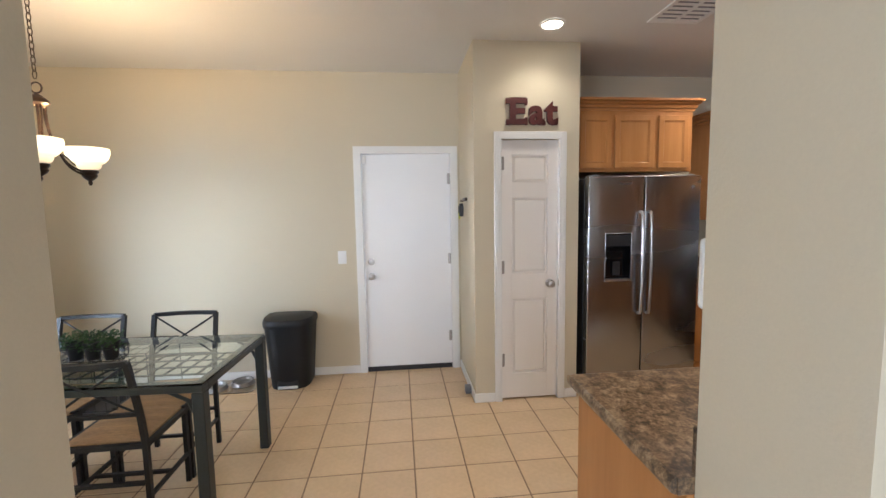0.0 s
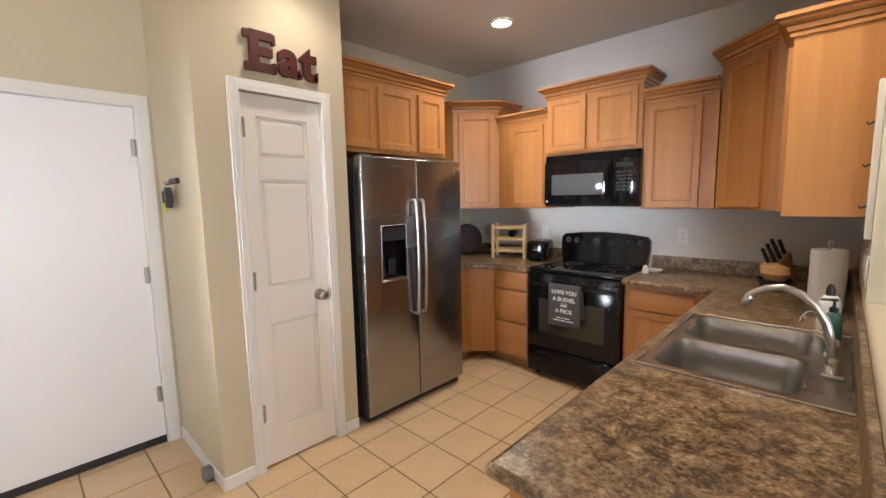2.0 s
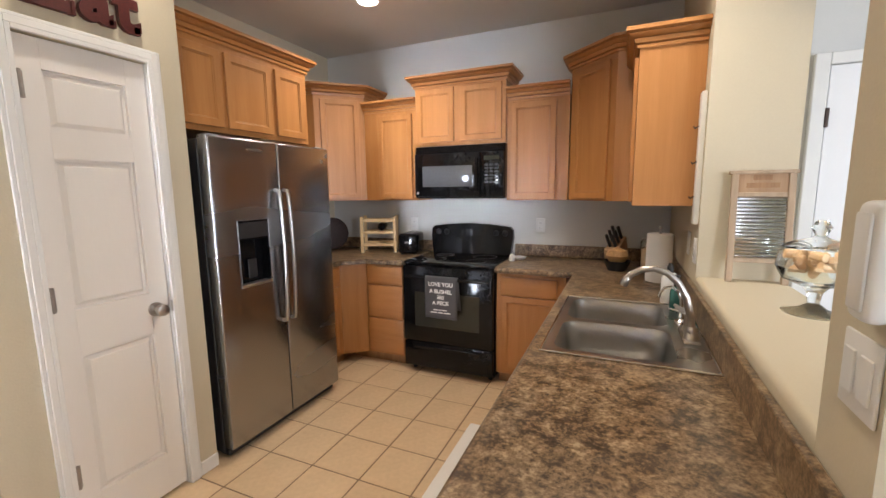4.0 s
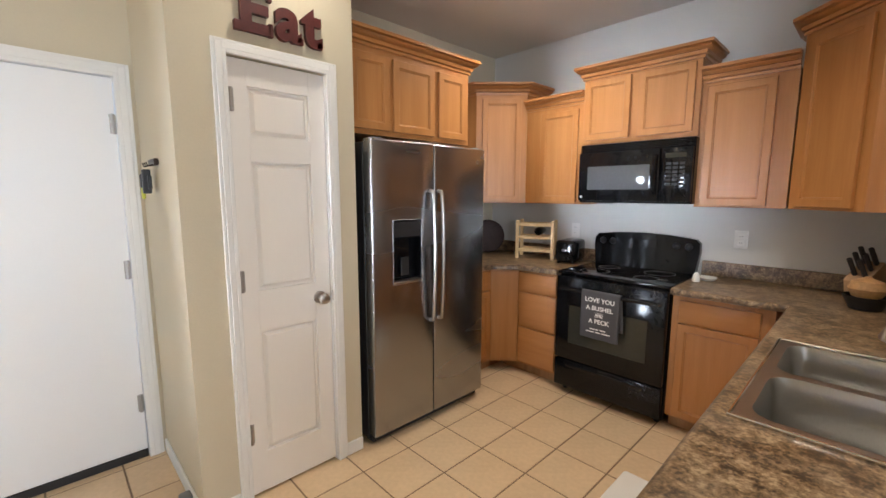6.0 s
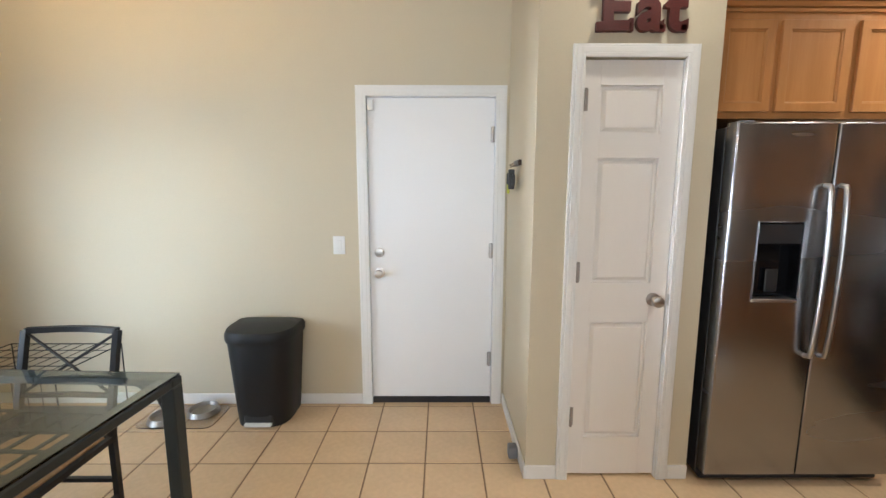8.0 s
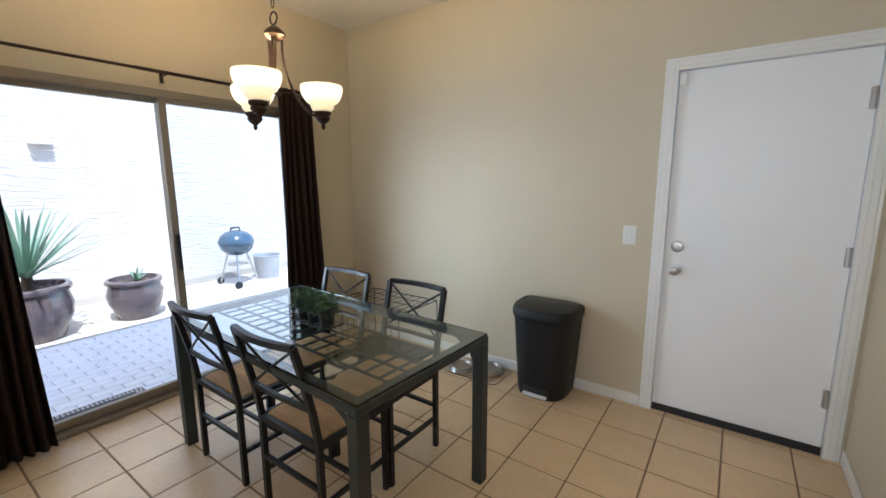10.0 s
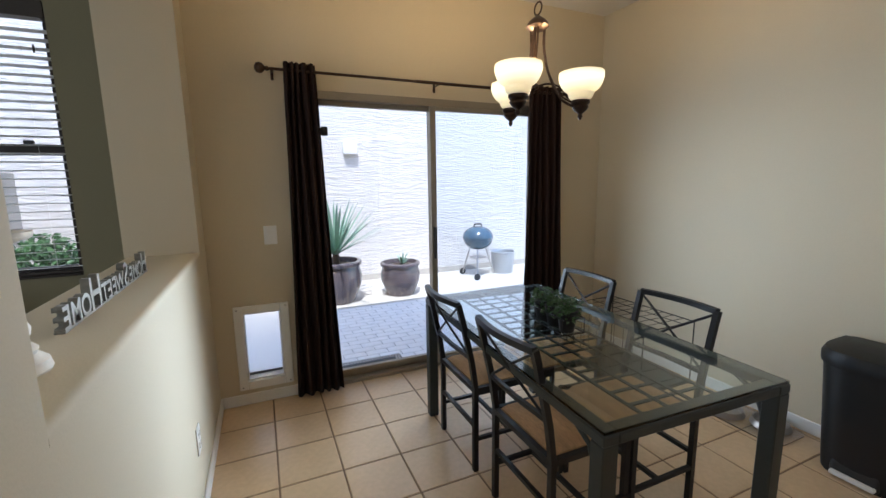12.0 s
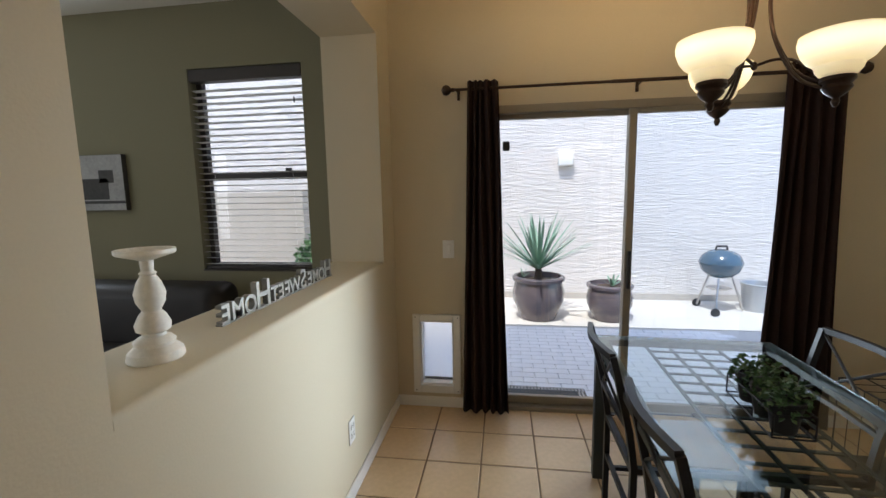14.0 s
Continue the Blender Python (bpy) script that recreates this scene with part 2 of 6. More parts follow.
GLAZE = mat("dark_glaze", (0.115, 0.092, 0.098), 0.25, var=0.2, fine=30, bump=0.05, coat=0.5)
SAND = mat("joint_sand", (0.60, 0.57, 0.54), 0.95, var=0.1, fine=200, bump=0.3)
SOIL = mat("soil", (0.09, 0.06, 0.04), 0.95, var=0.4, fine=120, bump=0.8, depth=0.01)
STUCCO = stucco("neighbour_stucco", (0.66, 0.62, 0.585))
CONCRETE = mat("concrete", (0.62, 0.58, 0.52), 0.9, var=0.08, fine=90, bump=0.3)
PAVER = mat("paver", (0.80, 0.785, 0.78), 0.9, var=0.08, scale=6, fine=90, bump=0.4, rand=0.35)
FENCE = mat("block_wall_render", (0.46, 0.42, 0.37), 0.9, var=0.08, fine=60, bump=0.4)
GRILL_BLUE = mat("blue_enamel", (0.055, 0.10, 0.145), 0.15, var=0.1, bump=0, coat=0.6)
SOFA = mat("dark_brown_leather", (0.013, 0.009, 0.008), 0.55, var=0.2, fine=90, bump=0.3)
CANVAS_GREY = mat("canvas_print", (0.36, 0.36, 0.36), 0.8, var=0.25, scale=4, fine=60, bump=0.2)
CANVAS_DARK = mat("canvas_dark", (0.06, 0.06, 0.06), 0.8, var=0.3, scale=9, fine=60, bump=0.2)
BLIND = mat("white_slat", (0.78, 0.77, 0.74), 0.5, var=0.03, bump=0.03)
DARK_FRAME = mat("dark_window_frame", (0.05, 0.042, 0.036), 0.5, 0.3, var=0.1)
SCREEN = mat("door_mat_rubber", (0.05, 0.055, 0.06), 0.8, var=0.3, fine=120, bump=0.6)
RUG = mat("white_rug", (0.78, 0.76, 0.72), 0.95, var=0.06, fine=260, bump=0.8)
TEAL = mat("teal_liquid", (0.05, 0.15, 0.13), 0.25, var=0.1)
COPPER = mat("hammered_dark_metal", (0.045, 0.026, 0.024), 0.6, 0.2, var=0.3, scale=30)
SHADE = glow("alabaster_shade", (1.0, 0.90, 0.66), SHADE_GLOW, (0.85, 0.78, 0.62))
# emission graded by height paints the bulb's glow on the glass, brightest level with it
snt = SHADE.node_tree
s_tc = node(snt, "ShaderNodeTexCoord")
s_xyz = node(snt, "ShaderNodeSeparateXYZ")
s_mr = node(snt, "ShaderNodeMapRange")
s_mr.inputs["From Min"].default_value, s_mr.inputs["From Max"].default_value = -0.944, -0.826
s_ramp = node(snt, "ShaderNodeValToRGB")
s_el = s_ramp.color_ramp.elements
s_el[0].position, s_el[0].color = 0.0, (0.16, 0.16, 0.16, 1)
s_el[1].position, s_el[1].color = 1.0, (0.42, 0.42, 0.42, 1)
for s_pos, s_val in ((0.3, 0.30), (0.5, 0.62), (0.68, 1.0), (0.82, 0.95)):
    s_el.new(s_pos).color = (s_val, s_val, s_val, 1)
s_gain = node(snt, "ShaderNodeMath")
s_gain.operation = "MULTIPLY"
s_gain.inputs[1].default_value = SHADE_GLOW
snt.links.new(s_tc.outputs["Object"], s_xyz.inputs[0])
snt.links.new(s_xyz.outputs["Z"], s_mr.inputs[0])
snt.links.new(s_mr.outputs[0], s_ramp.inputs[0])
snt.links.new(s_ramp.outputs[0], s_gain.inputs[0])
snt.links.new(s_gain.outputs[0], snt.nodes["Principled BSDF"].inputs["Emission Strength"])
# a little of the bulb's light comes through the glass
s_tr = node(snt, "ShaderNodeBsdfTranslucent", Color=(0.92, 0.95, 0.86, 1.0))
s_mix = node(snt, "ShaderNodeMixShader", Fac=0.12)
snt.links.new(snt.nodes["Principled BSDF"].outputs[0], s_mix.inputs[1])
snt.links.new(s_tr.outputs[0], s_mix.inputs[2])
snt.links.new(s_mix.outputs[0], snt.nodes["Material Output"].inputs["Surface"])
LAMP = glow("lamp_lens", (1.0, 0.86, 0.66), 14.0)
PET_FLAP = glass("pet_flap", (0.95, 0.97, 1.0), 0.45, 1.3)
CLEAR_PLASTIC = glass("clear_plastic", (0.95, 0.97, 1.0), 0.1, 1.4)


# ---- builders ----
def box(bm, x0, y0, z0, x1, y1, z1, bev=0.0, seg=1):
    m = Matrix.LocRotScale(((x0 + x1) / 2, (y0 + y1) / 2, (z0 + z1) / 2), None, (abs(x1 - x0), abs(y1 - y0), abs(z1 - z0)))
    vs = bmesh.ops.create_cube(bm, size=1.0, matrix=m)["verts"]
    if bev:
        es = list({e for v in vs for e in v.link_edges})
        bmesh.ops.bevel(bm, geom=es, offset=bev, segments=seg, affect="EDGES", profile=0.5)
    return bm


def lathe(bm, prof, n=24, at=(0, 0, 0), closed=True, tilt=None):
    """Turn (radius, height) pairs about an upright axis."""
    rings = []
    for r, z in prof:
        ring = []
        for i in range(n):
            a = 2 * math.pi * i / n
            v = Vector((r * math.cos(a), r * math.sin(a), z))
            if tilt is not None:
                v = tilt @ v
            ring.append(bm.verts.new(v + Vector(at)))
        rings.append(ring)
    for a, b in zip(rings, rings[1:]):
        for i in range(n):
            bm.faces.new((a[i], a[(i + 1) % n], b[(i + 1) % n], b[i]))
    if closed:
        bm.faces.new(list(reversed(rings[0])))
        bm.faces.new(rings[-1])
    return bm


def tube(bm, pts, r, n=8, square=False):
    """Sweep a round or square section along a line of points."""
    pts = [Vector(p) for p in pts]
    if square:
        n, r = 4, r * 1.414
    rings = []
    up = None
    for i, p in enumerate(pts):
        d = ((pts[i + 1] if i + 1 < len(pts) else p) - (pts[i - 1] if i else p)).normalized()
        if up is None:
            up = Vector((0, 0, 1)) if abs(d.z) < 0.9 else Vector((0, 1, 0))
        side = d.cross(up).normalized()
        upp = side.cross(d).normalized()
        up = upp
        rr = r[i] if isinstance(r, (list, tuple)) else r
        rings.append([bm.verts.new(p + rr * (math.cos(2 * math.pi * (k + 0.5) / n) * side + math.sin(2 * math.pi * (k + 0.5) / n) * upp)) for k in range(n)])
    for a, b in zip(rings, rings[1:]):
        for i in range(n):
            bm.faces.new((a[i], a[(i + 1) % n], b[(i + 1) % n], b[i]))
    bm.faces.new(list(reversed(rings[0])))
    bm.faces.new(rings[-1])
    return bm


def prism(bm, poly, z0, z1, bev=0.0, seg=2):
    """An upright block on a plan outline."""
    a = [bm.verts.new((x, y, z0)) for x, y in poly]
    b = [bm.verts.new((x, y, z1)) for x, y in poly]
    n = len(poly)
    fs = [bm.faces.new(list(reversed(a))), bm.faces.new(b)]
    for i in range(n):
        fs.append(bm.faces.new((a[i], a[(i + 1) % n], b[(i + 1) % n], b[i])))
    if bev:
        es = list({e for f in fs for e in f.edges})
        bmesh.ops.bevel(bm, geom=es, offset=bev, segments=seg, affect="EDGES", profile=0.5)
    return bm


def sweep_profile(bm, path, prof):
    """Run a moulding profile (out, up) along a plan path of (x, y); out is to the path's right."""
    rows = []
    n = len(path)
    for i, (x, y) in enumerate(path):
        p = Vector((x, y))
        d0 = (p - Vector(path[i - 1])).normalized() if i else None
        d1 = (Vector(path[i + 1]) - p).normalized() if i + 1 < n else None
        d0, d1 = d0 or d1, d1 or d0
        n0, n1 = Vector((d0.y, -d0.x)), Vector((d1.y, -d1.x))
        m = (n0 + n1).normalized()
        k = 1 / max(0.3, m.dot(n0))
        rows.append([bm.verts.new((x + m.x * o * k, y + m.y * o * k, z)) for o, z in prof])
    for a, b in zip(rows, rows[1:]):
        for i in range(len(prof)):
            j = (i + 1) % len(prof)
            bm.faces.new((a[i], a[j], b[j], b[i]))
    bm.faces.new(rows[0])
    bm.faces.new(list(reversed(rows[-1])))
    return bm


def finish(name, bm, material, angle=35):
    bmesh.ops.recalc_face_normals(bm, faces=bm.faces[:])
    me = bpy.data.meshes.new(name)
    bm.to_mesh(me)
    bm.free()
    me.materials.append(material)
    for f in me.polygons:
        f.use_smooth = True
    me.set_sharp_from_angle(angle=radians(angle))
    return me


def part(name, bm, material, parent, label="", angle=35):
    ob = new(name, finish(name, bm, material, angle))
    ob.parent = parent
    if label:
        ob["label"] = label
    return ob


def thing(name, m, label, category, group=""):
    ob = new(name)
    ob.empty_display_size = 0.1
    ob.matrix_world = m
    return tagged(ob, label, category, group)


def single(name, bm, material, label, category, m=None, group="", angle=35):
    ob = new(name, finish(name, bm, material, angle))
    if m is not None:
        ob.matrix_world = m
    return tagged(ob, label, category, group)


def structure(name, bm, material, label, category, angle=35):
    return tagged(new(name, finish(name, bm, material, angle)), label, category, kind="structure")


B = bmesh.new


def words(name, text, size, depth, material, parent, m, bold=0.0, label=""):
    """Raised lettering in the built-in font, as a mesh."""
    cu = bpy.data.curves.new(name, "FONT")
    cu.body, cu.size, cu.extrude, cu.offset, cu.align_x = text, size, depth / 2, bold, "CENTER"
    cu.resolution_u = 4
    tmp = new(name + "_curve", cu)
    bpy.context.view_layer.update()
    me = bpy.data.meshes.new_from_object(tmp)
    bpy.data.objects.remove(tmp)
    me.materials.clear()
    me.materials.append(material)
    ob = new(name, me)
    ob.parent = parent
    ob.matrix_local = m
    if label:
        ob["label"] = label
    return ob


# ---- the large structure ----
N, W, E, S, SB, H = 4.12, -2.74, 3.75, 1.05, 0.71, 2.77
SOUTH = -3.2


def wall(name, axis, us, zs, holes, a0, a1, material, label, round_at=(), r=0.024, round_z=()):
    """A wall as one mesh with openings; axis is the way it is thick. round_at: plan places of upright bullnose corners."""
    bm = B()
    vs = {}

    def v(i, k, s):
        if (i, k, s) not in vs:
            a = a1 if s else a0
            vs[i, k, s] = bm.verts.new((us[i], a, zs[k]) if axis == "y" else (a, us[i], zs[k]))
        return vs[i, k, s]

    def solid(i, k):
        if not (0 <= i < len(us) - 1 and 0 <= k < len(zs) - 1):
            return False
        u, z = (us[i] + us[i + 1]) / 2, (zs[k] + zs[k + 1]) / 2
        return not any(h[0] < u < h[1] and h[2] < z < h[3] for h in holes)

    for i in range(len(us) - 1):
        for k in range(len(zs) - 1):
            if not solid(i, k):
                continue
            for s in (0, 1):
                bm.faces.new((v(i, k, s), v(i + 1, k, s), v(i + 1, k + 1, s), v(i, k + 1, s)))
            for di, dk, p, q in ((-1, 0, (i, k), (i, k + 1)), (1, 0, (i + 1, k), (i + 1, k + 1)), (0, -1, (i, k), (i + 1, k)), (0, 1, (i, k + 1), (i + 1, k + 1))):
                if not solid(i + di, k + dk):
                    bm.faces.new((v(*p, 0), v(*q, 0), v(*q, 1), v(*p, 1)))
    if round_at:
        es = []
        for e in bm.edges:
            if len(e.link_faces) == 2 and e.calc_face_angle(0) > 1.2:
                m = (e.verts[0].co + e.verts[1].co) / 2
                u = m.x if axis == "y" else m.y
                if abs(e.verts[0].co.z - e.verts[1].co.z) > 0.01 and any(abs(u - c) < 1e-4 for c in round_at):
                    es.append(e)
                elif abs(e.verts[0].co.z - e.verts[1].co.z) < 0.01 and any(abs(m.z - c) < 1e-4 for c in round_z) and abs(e.verts[0].co.x - e.verts[1].co.x) + abs(e.verts[0].co.y - e.verts[1].co.y) > 0.4:
                    es.append(e)
        bmesh.ops.bevel(bm, geom=es, offset=r, segments=3, affect="EDGES", profile=0.5)
    return structure(name, bm, material, label, "wall")


# floor slab with grout; the tiles follow at the end of the file
floor = structure("floor", box(B(), W - 0.15, SOUTH - 0.15, -0.12, E + 0.15, N + 0.15, -0.003), GROUT, "beige ceramic tile floor with dark grout", "floor")

wall("wall_north", "y", (W - 0.15, -0.085, 0.775, E + 0.15), (0, 2.06, H), ((-0.085, 0.775, 0, 2.06),), N, N + 0.15, WALL, "cream painted wall with orange-peel texture")

SL0, SL1, SLT = 1.645, 3.475, 2.015
PW0, PW1, PZ0, PZ1 = 1.205, 1.455, 0.15, 0.625
WY0, WY1, WZ0, WZ1 = -0.38, 0.455, 0.95, 2.355
wall("wall_west", "x", (SB, PW0, PW1, SL0, SL1, N), (0, PZ0, PZ1, SLT, H), ((PW0, PW1, PZ0, PZ1), (SL0, SL1, 0, SLT)), W - 0.15, W, WALL, "cream painted outside wall with sliding door opening")
# the southern opening is unseen, added to go with the living room fill lamp
wall("wall_living_west", "x", (SOUTH, -3.05, -1.85, WY0, WY1, SB), (0, 0.65, WZ0, 2.25, WZ1, H), ((WY0, WY1, WZ0, WZ1), (-3.05, -1.85, 0.65, 2.25)), W - 0.15, W, WALL_GREEN, "grey-green living room wall with a window opening and an added unseen one")

structure("wall_east", box(B(), E, SOUTH, 0, E + 0.15, N, H), WALL_HALL, "pale grey-white kitchen wall behind the stove", "wall")
structure("wall_living_south", box(B(), W - 0.15, SOUTH - 0.15, 0, E + 0.15, SOUTH, H), WALL_GREEN, "plain grey-green living room wall", "wall")

# thick wall with the niche, the passage and the bar opening
NX0, NX1, NZ0, NZ1 = -2.485, -0.665, 1.062, 2.40
PX0, PX1 = -0.367, 0.925
BX0, BX1 = 1.10, 2.455
wall("wall_south", "y", (W, NX0, NX1, PX0, PX1, BX0, BX1, E), (0, NZ0 - 0.03, NZ1, 2.48, H),
     ((NX0, NX1, NZ0 - 0.03, NZ1), (PX0, PX1, 0, 2.48), (BX0, BX1, NZ0 - 0.03, NZ1)), SB, S, WALL, "thick cream wall with ledge openings either side of a passage", (NX0, NX1, PX0, PX1, BX0, BX1), round_z=(NZ1,))
for x0, x1 in ((NX0, NX1), (BX0, BX1)):
    lp = [(SB, NZ0 - 0.03), (S, NZ0 - 0.03)]
    for k in range(6):
        a = radians(18 * k)
        lp.append((S - 0.018 + 0.018 * math.cos(a), NZ0 - 0.016 + 0.018 * math.sin(a)))
    for k in range(6):
        a = radians(90 + 18 * k)
        lp.append((SB + 0.018 + 0.018 * math.cos(a), NZ0 - 0.016 + 0.018 * math.sin(a)))
    lb = prism(B(), lp, x0 + 0.001, x1 - 0.001)
    bmesh.ops.transform(lb, matrix=Matrix(((0, 0, 1, 0), (1, 0, 0, 0), (0, 1, 0, 0), (0, 0, 0, 1))), verts=lb.verts[:])
    structure("ledge", lb, WALL, "rounded cream plaster ledge of the wall opening", "ledge")

structure("wall_pantry_side", box(B(), 0.84, 3.465, 0, 0.95, N, H), WALL, "cream side wall of the pantry", "wall")
structure("wall_pantry_east", box(B(), 1.56, 3.465, 0, 1.665, N, H), WALL, "cream side wall between pantry and fridge", "wall")
wall("wall_pantry_front", "y", (0.84, 1.048, 1.508, 1.665), (0, 2.055, H), ((1.048, 1.508, 0, 2.055),), 3.355, 3.465, WALL, "cream front wall of the pantry closet", (0.84, 1.665))

structure("ceiling", box(B(), W - 0.15, SOUTH - 0.15, H, E + 0.15, N + 0.15, H + 0.14), CEIL, "off-white textured ceiling", "ceiling")
structure("roof", box(B(), W - 0.62, SOUTH - 0.6, H + 0.16, E + 0.6, N + 0.6, H + 0.34), CONCRETE, "roof slab with an overhanging eave", "roof")
structure("hall_wall", box(B(), 2.9, SOUTH, 0, 3.02, SB, H), WALL_HALL, "white hall wall beyond the bar opening", "wall")

# baseboards
for a in ((W, N - 0.012, -0.133, N), (0.828, 3.343, 0.84, N), (0.84, 3.343, 0.993, 3.355), (1.563, 3.343, 1.665, 3.355), (W, S, PX0, S + 0.012), (W, S + 0.012, W + 0.012, 1.63), (W, 3.5, W + 0.012, N - 0.012)):
    structure("baseboard", box(B(), a[0], a[1], 0, a[2], a[3], 0.075, 0.004), TRIM, "white painted baseboard", "baseboard")


def casing(name, x0, x1, top, y, w=0.06, d=0.016):
    """Moulded door casing on a wall that faces south."""
    bm = B()
    prof = ((0.0, d * 0.6), (w * 0.3, d), (w * 0.75, d * 0.8), (w, d * 0.5))
    for i in range(3):
        a, da = prof[i]
        b, db = prof[i + 1]
        dd = max(da, db)
        box(bm, x0 - b, y - dd, 0, x0 - a, y, top + b, 0.002)
        box(bm, x1 + a, y - dd, 0, x1 + b, y, top + b, 0.002)
        box(bm, x0 - a, y - dd, top + a, x1 + a, y, top + b, 0.002)
    return structure(name, bm, TRIM, "white moulded door casing", "door casing")


def hinge(parent, x, y, z):
    bm = B()
    box(bm, x - 0.014, y - 0.003, z - 0.048, x + 0.014, y, z + 0.048, 0.001)
    lathe(bm, ((0.008, z - 0.05), (0.008, z + 0.05)), 10, (x, y - 0.008, 0))
    part("hinge", bm, HINGE, parent, "dull nickel hinge")


def knob(parent, x, y, z, name="knob"):
    tilt = Matrix.Rotation(radians(90), 3, "X")
    bm = B()
    lathe(bm, ((0.033, 0), (0.033, 0.006), (0.013, 0.01), (0.012, 0.03), (0.024, 0.036), (0.029, 0.05), (0.026, 0.064), (0.012, 0.07)), 20, (x, y, z), tilt=tilt)
    part(name, bm, NICKEL, parent, "satin nickel door knob")


# garage door: plain white slab with deadbolt, knob, three hinges and a dark sweep
casing("door_frame_1", -0.065, 0.755, 2.05, N, 0.067)
d1 = thing("door_1", pose(0, 0, 0), "closed plain white slab door with nickel knob", "door")
d1["kind"] = "structure"
part("leaf", box(B(), -0.062, N + 0.012, 0.045, 0.75, N + 0.052, 2.046, 0.002), DOOR, d1)
part("sweep", box(B(), -0.062, N + 0.006, 0.0, 0.75, N + 0.056, 0.044, 0.002), BLACK_MATTE, d1, "black rubber door sweep")
bm = B()
for a in ((-0.084, -0.0655), (0.7535, 0.774)):
    box(bm, a[0], N + 0.002, 0, a[1], N + 0.14, 2.05)
box(bm, -0.0655, N + 0.002, 2.05, 0.7535, N + 0.14, 2.059)
part("jamb", bm, TRIM, d1)
for z in (0.32, 1.07, 1.82):
    hinge(d1, 0.738, N + 0.0135, z)
knob(d1, 0.0, N + 0.012, 0.92)
tilt = Matrix.Rotation(radians(90), 3, "X")
part("deadbolt", lathe(B(), ((0.032, 0), (0.032, 0.008), (0.027, 0.014), (0.012, 0.016), (0.010, 0.024)), 20, (0.0, N + 0.012, 1.058), tilt=tilt), NICKEL, d1, "satin nickel deadbolt")
part("closer_block", box(B(), -0.058, N - 0.012, 1.965, -0.02, N + 0.012, 2.03, 0.004), TRIM, d1, "small beige bracket in the corner")

# pantry door: six-part moulded leaf, three panels high
casing("door_frame_2", 1.05, 1.506, 2.054, 3.355, 0.056)
d2 = thing("door_2", pose(0, 0, 0), "closed narrow white three-panel pantry door", "door")
d2["kind"] = "structure"


def panel_leaf(bm, x0, x1, z0, z1, y, panels, t=0.035, rim=0.075):
    """A moulded leaf facing south: sunk grooves round raised fields."""
    rows = sorted(panels)
    box(bm, x0, y, z0, x0 + rim, y + t, z1, 0.0015)
    box(bm, x1 - rim, y, z0, x1, y + t, z1, 0.0015)
    edges = [z0] + [v for p in rows for v in p] + [z1]
    for a, b in zip(edges[0::2], edges[1::2]):
        box(bm, x0 + rim, y, a, x1 - rim, y + t, b)
    for a, b in rows:
        box(bm, x0 + rim, y + 0.018, a, x1 - rim, y + t - 0.004, b)
        m = 0.028
        q = [bm.verts.new(v) for v in ((x0 + rim + 0.012, y + 0.0179, a + 0.012), (x1 - rim - 0.012, y + 0.0179, a + 0.012), (x1 - rim - 0.012, y + 0.0179, b - 0.012), (x0 + rim + 0.012, y + 0.0179, b - 0.012))]
        r = [bm.verts.new(v) for v in ((x0 + rim + m, y + 0.002, a + m), (x1 - rim - m, y + 0.002, a + m), (x1 - rim - m, y + 0.002, b - m), (x0 + rim + m, y + 0.002, b - m))]
        bm.faces.new(r)
        for i in range(4):
            bm.faces.new((q[i], q[(i + 1) % 4], r[(i + 1) % 4], r[i]))
    return bm


part("leaf", panel_leaf(B(), 1.053, 1.503, 0.014, 2.05, 3.372, ((0.215, 0.825), (1.02, 1.615), (1.725, 1.94)), rim=0.082), DOOR_WARM, d2, angle=12)
for z in (0.33, 1.075, 1.875):
    hinge(d2, 1.064, 3.3735, z)
knob(d2, 1.440, 3.372, 0.94)
bm = B()
for a in ((1.0485, 1.0505), (1.5055, 1.5075)):
    box(bm, a[0], 3.357, 0, a[1], 3.46, 2.053)
part("jamb", bm, TRIM, d2)
part("strike", box(B(), 1.505, 3.345, 0.915, 1.511, 3.36, 0.97, 0.001), NICKEL, d2, "nickel strike plate")

# ---- sliding door, pet door, living room window ----
s = thing("sliding_door", pose(0, 0, 0), "closed aluminium-framed sliding glass patio door", "sliding door")
s["kind"] = "structure"
bm = B()
fx0, fx1 = W - 0.10, W + 0.004
for a in ((SL0, 0.0, SL0 + 0.035, SLT), (SL1 - 0.035, 0.0, SL1, SLT), (SL0 + 0.035, SLT - 0.05, SL1 - 0.035, SLT), (SL0 + 0.035, 0.0, SL1 - 0.035, 0.028)):
    box(bm, fx0, a[0], a[1], fx1, a[2], a[3], 0.003)
part("outer_frame", bm, ALU, s)
for i, (y0, y1, x0) in enumerate(((SL0 + 0.035, 2.585, W - 0.088), (2.535, SL1 - 0.035, W - 0.044))):
    bm = B()
    st = 0.045
    for a in ((y0, 0.03, y0 + st, 1.978), (y1 - st, 0.03, y1, 1.978), (y0 + st, 1.935, y1 - st, 1.978), (y0 + st, 0.03, y1 - st, 0.085)):
        box(bm, x0, a[0], a[1], x0 + 0.038, a[2], a[3], 0.003)
    sash = part("sash", bm, ALU, s)
    pane = part("pane", box(B(), x0 + 0.015, y0 + st, 0.085, x0 + 0.021, y1 - st, 1.935), PANE_TINT if i else PANE, sash)
    pane.visible_shadow = False
part("pull_handle", box(B(), W - 0.006, 2.548, 0.86, W + 0.022, 2.568, 1.10, 0.004), BLACK_MATTE, s, "black pull handle")
